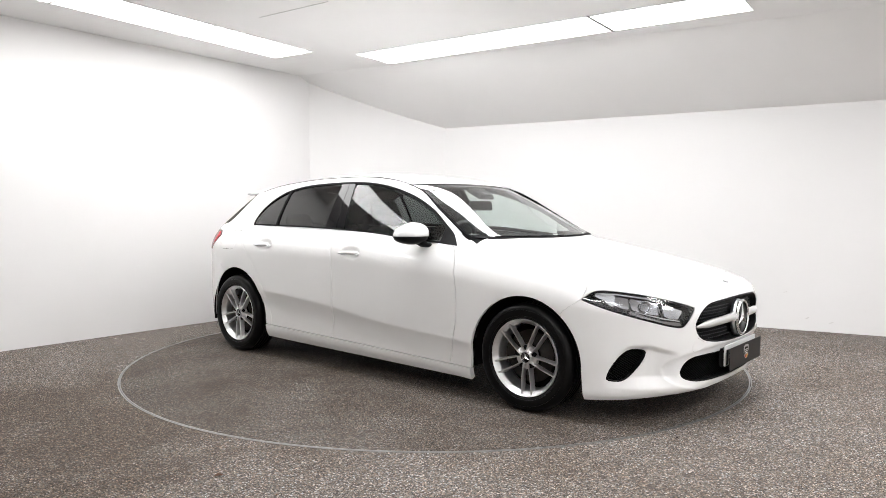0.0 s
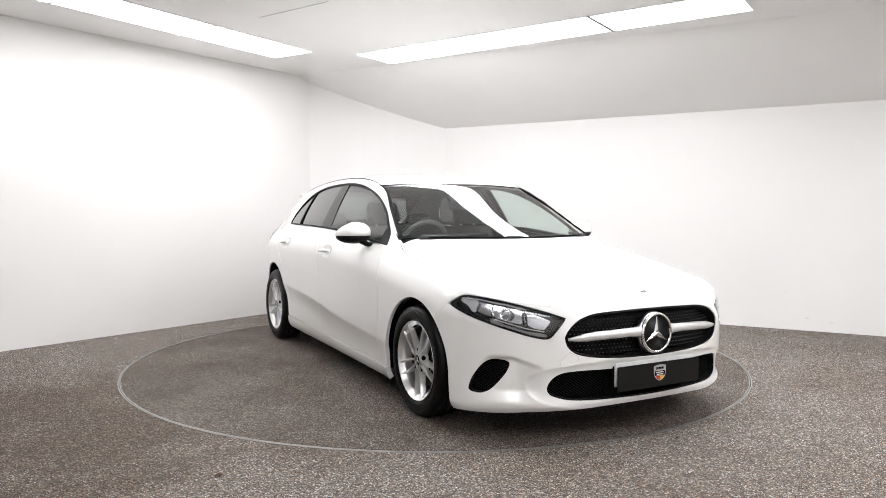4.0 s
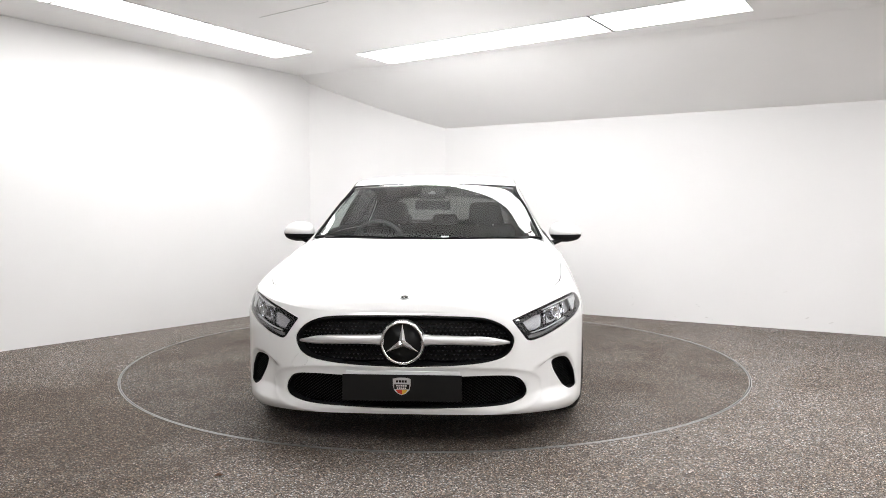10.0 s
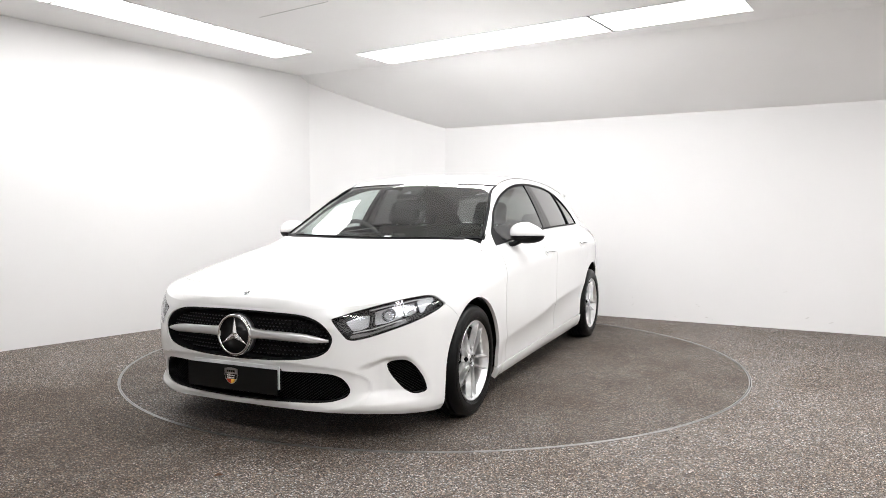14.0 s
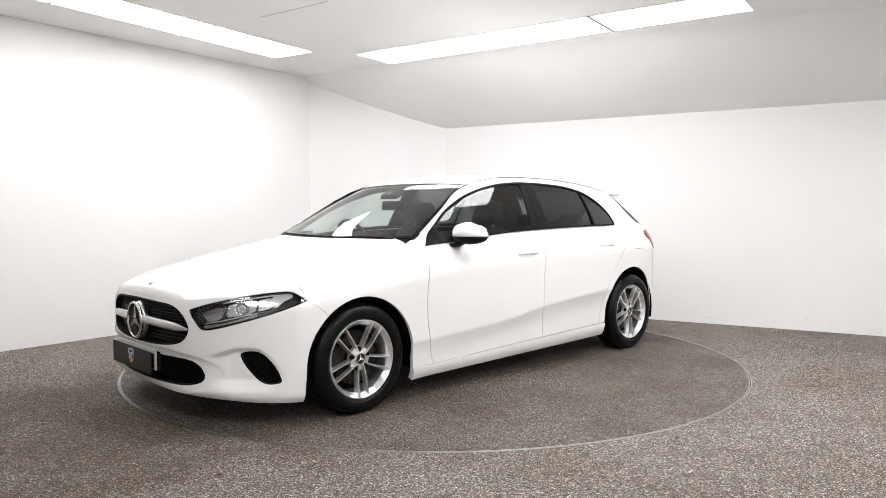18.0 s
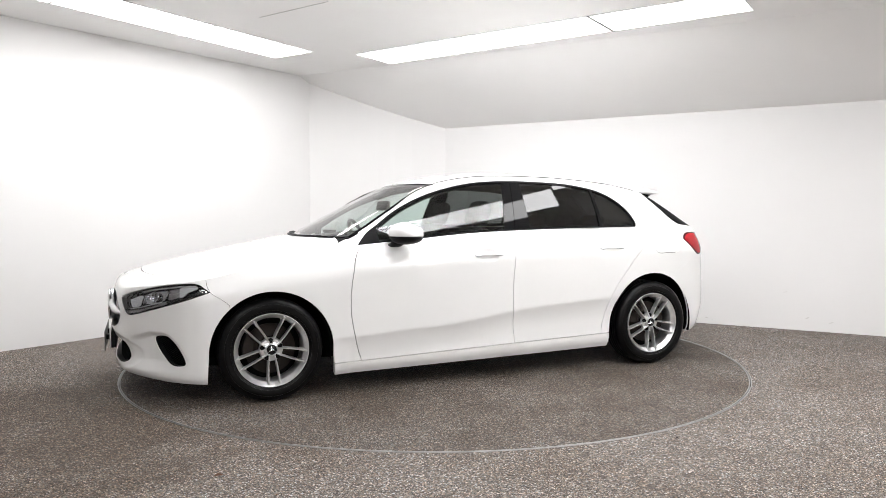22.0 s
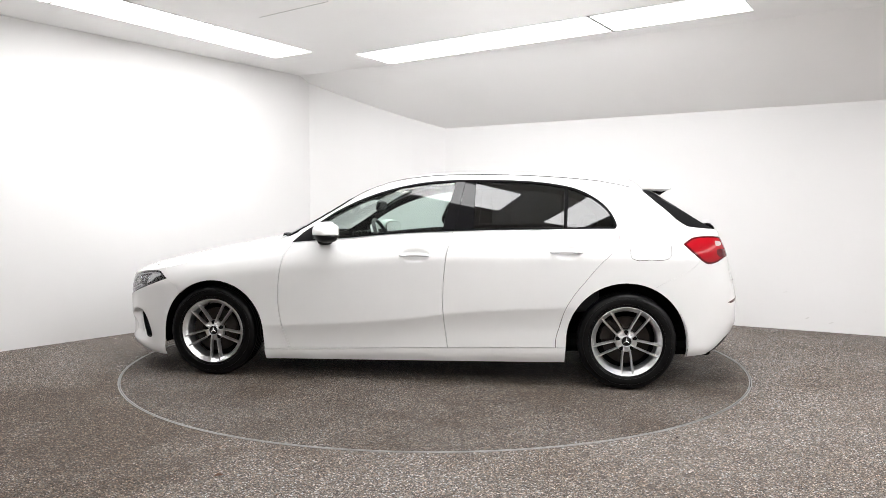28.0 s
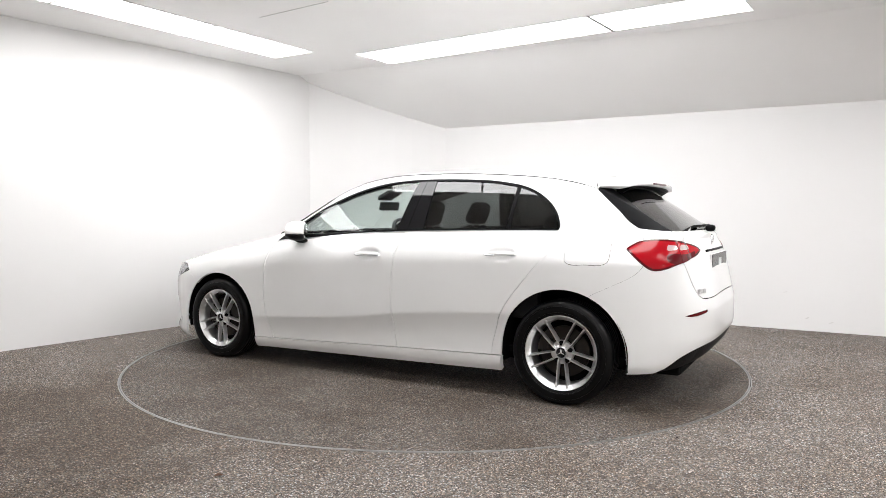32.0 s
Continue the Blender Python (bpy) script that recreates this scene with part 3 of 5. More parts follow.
def grained(name, color, rough, scale=300.0, strength=0.15, spec=0.5):
    """Moulded plastic, rubber or cloth with a fine grain."""
    m = material(name, color, rough, spec=spec)
    b, t = m.node_tree.nodes["Principled BSDF"], coords(m)
    n = node(m, "ShaderNodeTexNoise", Scale=scale, Detail=3.0)
    link(m, t, "Object", n, "Vector")
    bump = node(m, "ShaderNodeBump", Strength=strength, Distance=0.002)
    link(m, n, "Fac", bump, "Height")
    link(m, bump, 0, b, "Normal")
    big = node(m, "ShaderNodeTexNoise", Scale=9.0, Detail=4.0)
    link(m, t, "Object", big, "Vector")
    tone = ramp(m, [(0.3, tuple(c * 0.75 for c in color)), (0.7, tuple(min(1, c * 1.2) for c in color))])
    link(m, big, "Fac", tone, 0)
    link(m, tone, 0, b, "Base Color")
    return m


M_PAINT = car_paint()
M_GLASS = pane("clear_car_glass", (0.76, 0.85, 0.82))
M_SCREEN = pane("windscreen_glass", (0.80, 0.84, 0.83))
M_TINT = pane("privacy_glass", (0.115, 0.12, 0.12))
M_LENS = pane("clear_lamp_lens", (0.92, 0.93, 0.94))
M_BLACK = material("gloss_black_trim", (0.006, 0.006, 0.007), rough=0.04, spec=0.28)
M_SATIN = grained("satin_black_trim", (0.005, 0.005, 0.0055), 0.45, spec=0.06)
M_REARGLASS = pane("rear_window_glass", (0.20, 0.205, 0.20))
M_PLASTIC = grained("black_plastic", (0.007, 0.007, 0.0075), 0.5, 220.0, 0.2, spec=0.14)
M_DARK = grained("dark_cavity", (0.004, 0.004, 0.004), 0.8, spec=0.1)
M_CHROME = material("chrome", (0.82, 0.82, 0.83), rough=0.12, metal=1.0)
M_SILVER = material("satin_silver", (0.66, 0.67, 0.69), rough=0.28, metal=1.0)
M_ALLOY = grained("silver_alloy", (0.78, 0.78, 0.785), 0.28, 500.0, 0.05)
M_ALLOY.node_tree.nodes["Principled BSDF"].inputs["Metallic"].default_value = 0.85
M_RUBBER = grained("tyre_rubber", (0.003, 0.003, 0.0032), 0.33, 160.0, 0.10, spec=0.18)
M_DISC = grained("brake_disc_steel", (0.020, 0.015, 0.0125), 0.5, 60.0, 0.3, spec=0.25)
M_RED = material("red_lamp_plastic", (0.36, 0.004, 0.010), rough=0.16, spec=0.22)
M_RED_DARK = material("dark_red_lamp_plastic", (0.10, 0.003, 0.006), rough=0.08, spec=0.35)
M_LAMP_CLEAR = material("white_lamp_plastic", (0.55, 0.42, 0.42), rough=0.15, coat=1.0)
M_REFLECT = material("lamp_reflector", (0.62, 0.63, 0.65), rough=0.16, metal=1.0)
M_CLOTH = grained("black_seat_cloth", (0.009, 0.009, 0.0095), 0.85, 400.0, 0.3, spec=0.15)
M_DASH = grained("dark_dashboard", (0.008, 0.008, 0.0085), 0.6, 260.0, 0.25, spec=0.2)
M_LINING = grained("grey_headlining", (0.020, 0.020, 0.021), 0.9, 300.0, 0.2, spec=0.2)
M_WHITE = material("white_print", (0.75, 0.75, 0.75), rough=0.4)
M_PLATE = material("black_plate", (0.007, 0.007, 0.007), rough=0.3, spec=0.2)
M_YELLOW = material("yellow_print", (0.75, 0.42, 0.05), rough=0.4)
M_REDP = material("red_print", (0.5, 0.04, 0.02), rough=0.4)
M_MIRROR = material("mirror_glass", (0.9, 0.9, 0.9), rough=0.01, metal=1.0)
M_PAPER = material("paper", (0.8, 0.8, 0.8), rough=0.6)


# ---------------------------------------------------------------- body panels
GAP = 0.0026
ARCHES = ((1.481, 0.288, 0.3575), (4.203, 0.296, 0.3705))


def arch(k, grow=0.0):
    u0, z0, r = ARCHES[k]

    def value(rows):
        du, dz = np.abs(rows[:, 6] - u0), rows[:, 2] - z0
        return np.where(dz > 0, np.hypot(du, dz), du + np.minimum(dz, 0) * 0.06) - r - grow
    return value


HEADLAMP = region([(0.510, 0.610), (0.62, 0.642), (0.80, 0.678), (0.97, 0.697), (1.06, 0.694), (1.133, 0.652), (1.02, 0.615), (0.90, 0.580),
                   (0.77, 0.546), (0.66, 0.520), (0.592, 0.516), (0.555, 0.552)], sharp=(0, 5))
TAIL_LAMP = region([(4.566, 0.906), (4.645, 0.943), (4.76, 0.954), (4.91, 0.945), (5.13, 0.915), (5.205, 0.890), (5.10, 0.860), (4.87, 0.822),
                    (4.765, 0.791), (4.70, 0.790), (4.63, 0.840)], sharp=(0, 5))
GRILLE = region([(-0.17, 0.632), (0.0, 0.634), (0.17, 0.632), (0.36, 0.623), (0.44, 0.6), (0.49, 0.562), (0.513, 0.512), (0.478, 0.455), (0.385, 0.426),
                 (0.22, 0.411), (0.0, 0.402), (-0.22, 0.411)])
INTAKE = region([(-0.2, 0.356), (0.0, 0.356), (0.27, 0.354), (0.45, 0.355), (0.545, 0.339), (0.595, 0.280), (0.572, 0.244), (0.448, 0.219), (0.14, 0.209),
                 (0.0, 0.207), (-0.2, 0.209)])
FOG = region([(0.785, 0.380), (0.82, 0.400), (0.89, 0.393), (0.955, 0.328), (0.992, 0.250), (0.972, 0.238), (0.91, 0.241), (0.852, 0.282)])
TOW_EYE = region([(0.495, 0.452), (0.445, 0.428), (0.468, 0.396), (0.536, 0.394)], sharp=(0, 1))
REFLECTOR = region([(4.90, 0.535), (5.00, 0.549), (5.10, 0.559), (5.095, 0.545), (4.96, 0.528)], sharp=(0, 2))
FLAP = region([(4.235, 0.945), (4.35, 0.951), (4.47, 0.945), (4.478, 0.88), (4.455, 0.82), (4.34, 0.811), (4.235, 0.818), (4.222, 0.88)])
DIFFUSER = beyond([(4.6, 0.10), (4.68, 0.13), (4.73, 0.205), (4.80, 0.242), (4.90, 0.305), (5.17, 0.360), (5.6, 0.368)], axis=2, by=6)
BUMPER_F = beyond([(0.10, 1.235), (0.50, 1.235), (0.566, 1.242), (0.608, 1.198), (0.652, 1.135), (0.8, 1.10)])
BUMPER_R = beyond([(0.1, 4.30), (0.60, 4.33), (0.636, 4.367), (0.694, 4.484), (0.747, 4.589), (0.80, 4.65), (0.9, 4.67)])
HATCH_SIDE = region([(4.66, 1.2), (4.90, 0.83), (4.934, 0.775), (4.965, 0.72), (4.998, 0.672), (5.03, 0.64), (5.07, 0.622), (5.2, 0.618), (5.43, 0.626), (5.7, 0.628), (6.2, 0.628), (6.2, 1.2)], sharp=(0, 1, 9, 10, 11))
DOOR_F = beyond([(0.12, 2.02), (0.197, 2.015), (0.262, 1.994), (0.375, 1.965), (0.525, 1.945), (0.639, 1.949), (0.751, 1.966), (0.832, 1.988), (0.883, 2.022), (0.92, 2.07)])
DOOR_M = beyond([(0.12, 3.085), (0.232, 3.078), (0.365, 3.061), (0.509, 3.052), (0.619, 3.053), (0.728, 3.061), (0.836, 3.074), (0.914, 3.092), (0.985, 3.105)])
DOOR_R = beyond([(0.12, 3.77), (0.257, 3.767), (0.311, 3.770), (0.384, 3.791), (0.49, 3.825), (0.58, 3.876), (0.688, 3.961), (0.777, 4.035), (0.857, 4.114), (0.932, 4.158), (1.0, 4.165)])
SILL = beyond([(1.6, 0.19), (1.868, 0.193), (2.74, 0.2185), (3.82, 0.251), (4.2, 0.26)], axis=2, by=6)


def negative(value):
    return lambda rows: -value(rows)


def only(*values):
    """The region inside all the given ones."""
    return lambda rows: np.max([v(rows) for v in values], 0)


side_wall = WALL.outside(arch(0)).outside(arch(1))
front = side_wall.inside(lambda r: r[:, 6] - 2.9)
rear = side_wall.outside(lambda r: r[:, 6] - 2.9)

# glass house
DLO = region([(0.829, 0.8985), (0.497, 0.926), (0.114, 0.960), (-0.26, 0.979), (-0.625, 0.989), (-0.983, 0.994), (-1.30, 0.998), (-1.308, 1.02), (-1.302, 1.047),
              (-1.269, 1.111), (-1.20, 1.181), (-1.093, 1.244), (-0.984, 1.278), (-0.80, 1.306), (-0.612, 1.317), (-0.423, 1.322), (-0.233, 1.320), (-0.04, 1.305),
              (0.154, 1.268), (0.35, 1.207), (0.538, 1.118), (0.683, 1.022), (0.757, 0.972)], axes=(0, 2), sharp=(0, 6))
GLASS_EDGE = 0.013
B_FRONT, B_BACK = beyond([(0.9, -0.186), (0.986, -0.196), (1.296, -0.258), (1.35, -0.268)], axis=0), beyond([(0.9, -0.395), (1.35, -0.40)], axis=0)
QUARTER_A, QUARTER_B = beyond([(0.9, -0.973), (1.35, -0.986)], axis=0), beyond([(0.9, -0.995), (1.35, -1.006)], axis=0)
DOOR_TOP_M = beyond([(0.9, -0.262), (1.0, -0.278), (1.35, -0.332)], axis=0)


def screen(rows):
    """The windscreen opening."""
    x, y = rows[:, 0], np.abs(rows[:, 1])
    base = 1.052 - 0.18 * (y / 0.72) ** 2.4
    head = 0.298 - 0.050 * (y / 0.56) ** 2
    return np.max([x - base, head - x, y - (Y_RAIL(x) + 0.002)], 0)


BONNET = region([(0.93, -0.76), (0.93, 0.76), (1.13, 0.802), (1.55, 0.78), (1.776, 0.733), (1.884, 0.654), (2.02, 0.39), (2.058, 0.0), (2.02, -0.39), (1.884, -0.654),
                 (1.776, -0.733), (1.55, -0.78), (1.13, -0.802)], axes=(0, 1), sharp=(0, 1))
REAR_BLACK = region([(-1.486, 1.240), (-1.565, 1.170), (-1.627, 1.117), (-1.692, 1.055), (-1.752, 1.016), (-1.88, 1.003), (-2.3, 0.985), (-2.3, 1.5), (-1.486, 1.5)], axes=(0, 2), sharp=(0, 4, 6, 7, 8))
REAR_GLASS = region([(-1.50, -0.47), (-1.50, 0.47), (-1.677, 0.55), (-1.78, 0.612), (-1.95, 0.60), (-2.02, 0.50), (-2.035, 0.0), (-2.02, -0.50), (-1.95, -0.60), (-1.78, -0.612), (-1.677, -0.55)], axes=(0, 1), sharp=(0, 1))
ROOF_SIDE = lambda rows: np.abs(rows[:, 1]) - Y_RAIL(rows[:, 0]) - 0.004
HATCH_FRONT = beyond([(0.0, -1.415), (0.35, -1.425), (0.55, -1.465), (0.62, -1.49), (0.9, -1.5)], axis=0, by=1)

frame_zone = TOP.inside(DLO)
skin_top = TOP.outside(DLO, 0.0)

# --- front bumper with the nose strip ahead of the bonnet
bumper = front.inside(BUMPER_F, GAP / 2)
for hole in (HEADLAMP, GRILLE, INTAKE, FOG):
    bumper = bumper.outside(hole, GAP)
nose = skin_top.outside(BONNET, GAP * 0.8).outside(lambda r: r[:, 0] - 1.70)
front_bumper = panel("front_bumper", bumper + nose + (bumper.outside(TOW_EYE, 0.0006) + nose).mirrored(), M_PAINT, car, 0.007)

# --- bonnet
panel("bonnet", skin_top.inside(BONNET, GAP * 0.8).outside(screen, 0.012).both(), M_PAINT, car, 0.02)

# --- front wings
wing = front.outside(BUMPER_F, GAP / 2).inside(DOOR_F, GAP).outside(HEADLAMP, GAP)
wing = wing.outside(only(SILL, lambda r: 1.62 - r[:, 6]), GAP)
wing_top = skin_top.outside(BONNET, GAP).inside(lambda r: r[:, 0] - 1.70).outside(lambda r: r[:, 0] - 0.80).outside(screen, 0.02)
wing_top = wing_top.inside(lambda r: np.where(r[:, 0] < 0.93, np.maximum(Y_RAIL(r[:, 0]) + 0.012 - r[:, 1], -1), -1.0))
for side in (1, -1):
    s = wing + wing_top
    panel("front_wing", s if side == 1 else s.mirrored(), M_PAINT, car, 0.02)

# --- doors, sills, rear quarters
mid = side_wall.outside(SILL, GAP)
door_front = mid.outside(DOOR_F, GAP * 0.8).inside(DOOR_M, GAP * 0.8)
door_rear = mid.outside(DOOR_M, GAP * 0.8).inside(DOOR_R, GAP * 0.7)
sill = side_wall.inside(SILL, GAP).outside(lambda r: r[:, 6] - 1.70).inside(lambda r: r[:, 6] - 4.0)
quarter = side_wall.outside(DOOR_R, GAP * 0.7).inside(BUMPER_R, GAP * 0.4).outside(TAIL_LAMP, GAP).outside(FLAP, 0.0015).outside(lambda r: r[:, 6] - 3.7)
quarter = quarter.outside(SILL, GAP)
flap = side_wall.inside(FLAP, 0.0015)
panes = frame_zone.inside(DLO, GLASS_EDGE)
# the white side frame: pillar, cant rail and rear pillar round the glass
rail = skin_top.inside(lambda r: r[:, 0] - 0.80).outside(ROOF_SIDE, GAP).outside(screen, 0.010).outside(REAR_BLACK, GAP)


# the side glass is one smooth sheet: y as a polynomial over x and z
def glass_terms(x, z):
    a, b = (x + 0.25) / 1.1, (z - 1.14) / 0.17
    return np.stack([a ** i * b ** j for i in range(4) for j in range(3) if i + j < 4], 1)


GLASS_K = np.linalg.lstsq(glass_terms(panes.rows[:, 0], panes.rows[:, 2]), panes.rows[:, 1], rcond=None)[0]


def glazed(skin):
    rows = skin.rows.copy()
    x, z = rows[:, 0], rows[:, 2]
    rows[:, 1] = glass_terms(x, z) @ GLASS_K
    # normals apart from the mesh, gently curved both ways, set to place the reflections
    out = np.stack([0.09 * x - 0.01, np.ones(len(rows)), 0.52 + 0.75 * (z - 1.14)], 1)
    rows[:, 3:6] = out / np.linalg.norm(out, axis=1)[:, None]
    return Skin(rows, skin.tris)


DOORS = {}
for side in (1, -1):
    flip = (lambda s: s) if side == 1 else (lambda s: s.mirrored())
    for name, skin in (("front_door", door_front), ("rear_door", door_rear)):
        DOORS[name, side] = panel(name, flip(skin), M_PAINT, car, 0.02)
    panel("sill", flip(sill), M_PAINT, car, 0.03, lift=0.007)
    rear_q = panel("rear_quarter", flip(quarter), M_PAINT, car, 0.010)
    panel("fuel_flap", flip(flap), M_PAINT, rear_q, 0.006)
    panel("side_frame", flip(rail), M_PAINT, car, 0.02)
    # black window frames and the glass in them
    black = frame_zone.outside(DLO, -GLASS_EDGE)
    pillar = panes.inside(B_FRONT).outside(B_BACK)
    bar = panes.inside(QUARTER_A).outside(QUARTER_B)
    front_part, back_part = DOORS["front_door", side], DOORS["rear_door", side]
    panel("window_frame", flip(black.outside(DOOR_TOP_M, 0.001)), M_SATIN, front_part, 0.012, "black window surround")
    panel("window_frame", flip(black.inside(DOOR_TOP_M, 0.001)), M_SATIN, back_part, 0.012, "black window surround")
    panel("pillar_cover", flip(pillar.outside(DOOR_TOP_M, 0.0015)), M_BLACK, front_part, 0.01, "gloss black pillar cover", lift=-0.002)
    panel("pillar_cover", flip(pillar.inside(DOOR_TOP_M, 0.0015)), M_BLACK, back_part, 0.01, "gloss black pillar cover", lift=-0.002)
    panel("divider_bar", flip(bar), M_SATIN, back_part, 0.012, "black divider bar")
    panel("window_pane", flip(glazed(panes.outside(B_FRONT))), M_GLASS, front_part, 0.0, "lightly tinted glass", lift=-0.006)
    panel("window_pane", flip(glazed(panes.inside(B_BACK).outside(QUARTER_A))), M_TINT, back_part, 0.0, "dark privacy glass", lift=-0.006)
    panel("quarter_pane", flip(glazed(panes.inside(QUARTER_B))), M_TINT, back_part, 0.0, "dark privacy glass", lift=-0.006)

# --- roof, windscreen, tailgate
roof_skin = skin_top.inside(ROOF_SIDE, GAP).inside(lambda r: r[:, 0] - 0.80).outside(screen, 0.004).outside(HATCH_FRONT, GAP)
roof_skin = roof_skin.inside(lambda r: r[:, 0] - 0.45)
panel("roof", roof_skin.both(), M_PAINT, car, 0.02)


# the windscreen is one smooth sheet, an even polynomial over x and y
SCREEN_K = np.array(((1.15025, -0.07446, 0.05954, -0.03653), (-0.17596, -0.04571, 0.0925, -0.05088), (0.00212, -0.03236, 0.02609, 0.01158),
                     (-0.00459, 0.07449, -0.16966, 0.11203), (-0.00617, 0.00425, 0.06431, -0.08881)))


def SHEET(skin):
    rows = skin.rows.copy()
    a, b = (rows[:, 0] - 0.65) / 0.35, rows[:, 1] / 0.6
    z, dx, dy = 0.0, 0.0, 0.0
    for i in range(5):
        for j in range(4):
            k = SCREEN_K[i, j]
            z = z + k * a ** i * b ** (2 * j)
            dx = dx + k * i / 0.35 * a ** max(i - 1, 0) * b ** (2 * j)
            dy = dy + k * a ** i * 2 * j / 0.6 * b ** max(2 * j - 1, 0)
    up = np.stack([-dx, -dy, np.ones(len(rows))], 1)
    up /= np.linalg.norm(up, axis=1)[:, None]
    # it runs out into the roof along its head
    w = np.clip((0.44 - rows[:, 0]) / 0.18, 0, 1)
    w = (w * w * (3 - 2 * w))[:, None]
    rows[:, 2] = z * (1 - w[:, 0]) + rows[:, 2] * w[:, 0]
    up = up * (1 - w) + rows[:, 3:6] * w
    rows[:, 3:6] = up / np.linalg.norm(up, axis=1)[:, None]
    return Skin(rows, skin.tris)


panel("screen_surround", TOP.inside(screen, -0.010).outside(screen, -0.008).both(), M_SATIN, car, 0.01, "black rubber windscreen seal", lift=-0.002)
screen_ob = panel("windscreen", SHEET(TOP.inside(screen, 0.014)).both(), M_SCREEN, car, 0.0, "curved clear windscreen", lift=-0.004)
panel("screen_border", SHEET(TOP.inside(screen, 0.0).outside(screen, -0.014)).both(), M_BLACK, screen_ob, 0.0, "black printed glass border", lift=-0.004)
hatch_top = skin_top.inside(HATCH_FRONT, GAP).outside(REAR_BLACK, GAP).inside(ROOF_SIDE, GAP)
hatch_wall = rear.inside(HATCH_SIDE, GAP).outside(TAIL_LAMP, GAP)
tailgate = panel("tailgate", (hatch_wall + hatch_top).both(), M_PAINT, car, 0.02)
# rear bumper: the wall behind the bumper joint, under the tailgate
back_bumper = rear.outside(BUMPER_R, GAP * 0.4).outside(TAIL_LAMP, GAP).outside(REFLECTOR, 0.001)
back_bumper = back_bumper.outside(HATCH_SIDE, GAP)
bumper_white = back_bumper.outside(DIFFUSER, 0.001)
rear_bumper = panel("rear_bumper", bumper_white.both(), M_PAINT, car, 0.004)
panel("diffuser", back_bumper.inside(DIFFUSER, 0.001).both(), M_PLASTIC, rear_bumper, 0.03, "black plastic lower valance", lift=-0.004)
for side in (1, -1):
    s = rear.inside(REFLECTOR, 0.001)
    panel("reflector", s if side == 1 else s.mirrored(), M_RED_DARK, rear_bumper, 0.004, "narrow red reflector", lift=0.001)
black_zone = TOP.inside(REAR_BLACK)
for side in (1, -1):
    s = black_zone.outside(REAR_GLASS, 0.0)
    panel("rear_fin", s if side == 1 else s.mirrored(), M_SATIN, tailgate, 0.01, "black panel beside the rear window", lift=-0.003)
panel("rear_window", black_zone.inside(REAR_GLASS).both(), M_REARGLASS, tailgate, 0.0, "dark tinted rear window", lift=-0.006)

# --- dark inner shell behind joints and round the cabin
inner = WALL.outside(arch(0), 0.05).outside(arch(1), 0.05).outside(HEADLAMP, 0.004)
for hole in (GRILLE, INTAKE, FOG):
    inner = inner.outside(hole, 0.004)
shell = inner + TOP.outside(DLO, -0.018).outside(screen, -0.012).outside(only(REAR_BLACK, REAR_GLASS), -0.012)
panel("inner_shell", shell.moved(-0.024).both(), M_LINING, car, 0.0, "dark grey inner lining")


# ---------------------------------------------------------------- helpers for trim, wheels and cabin
def lathe(profile, n=64, bm=None, close=True):
    """Turns a profile of (radius, y) about the y axis."""
    bm = bm or bmesh.new()
    rows = []
    for r, y in profile:
        rows.append([bm.verts.new((r * math.cos(2 * math.pi * i / n), y, r * math.sin(2 * math.pi * i / n))) for i in range(n)])
    pairs = list(zip(rows, rows[1:] + rows[:1] if close else rows[1:]))
    for a, b in (pairs if close else list(zip(rows[:-1], rows[1:]))):
        for i in range(n):
            j = (i + 1) % n
            bm.faces.new((a[i], b[i], b[j], a[j]))
    bmesh.ops.recalc_face_normals(bm, faces=bm.faces)
    return bm


def sweep(points, normals, sizes, bm=None, n=10, square=2.5):
    """A bar through points; sizes are (half width across, half depth along the normal) at each one."""
    bm = bm or bmesh.new()
    rows = []
    for k, (p, nor, (w, d)) in enumerate(zip(points, normals, sizes)):
        tan = (points[min(k + 1, len(points) - 1)] - points[max(k - 1, 0)]).normalized()
        across = nor.cross(tan).normalized()
        out = tan.cross(across).normalized()
        row = []
        for i in range(n):
            a = 2 * math.pi * (i + 0.5) / n
            c, s = math.cos(a), math.sin(a)
            row.append(bm.verts.new(p + across * w * math.copysign(abs(c) ** (2 / square), c) + out * d * math.copysign(abs(s) ** (2 / square), s)))
        rows.append(row)
    for a, b in zip(rows[:-1], rows[1:]):
        for i in range(n):
            j = (i + 1) % n
            bm.faces.new((a[i], a[j], b[j], b[i]))
    bm.faces.new(rows[0][::-1])
    bm.faces.new(rows[-1])
    bmesh.ops.recalc_face_normals(bm, faces=bm.faces)
    return bm


def flipped(bm, side):
    if side == -1:
        bmesh.ops.scale(bm, vec=(1, -1, 1), verts=bm.verts)
        bmesh.ops.reverse_faces(bm, faces=bm.faces)
    return bm


def along_wall(path, sizes, off=0.0, steps=24, bm=None, square=2.5):
    """A bar laid along the body wall through (u, z) points, with (position, half width, half depth) sizes."""
    pts = np.array(path, float)
    run = np.concatenate([[0], np.cumsum(np.hypot(*np.diff(pts, axis=0).T))])
    run /= run[-1]
    p, nor, sz = [], [], []
    width, depth = curve(*[(s[0], s[1]) for s in sizes]), curve(*[(s[0], s[2]) for s in sizes])
    for t in np.linspace(0, 1, steps + 1):
        a, b = wall_point(abs(np.interp(t, run, pts[:, 0])), np.interp(t, run, pts[:, 1]), off)
        p.append(a)
        nor.append(b)
        sz.append((float(width(t)), float(depth(t))))
    return sweep(p, nor, sz, bm, square=square)


TOP_X = TOP_G[:, 0, 0]


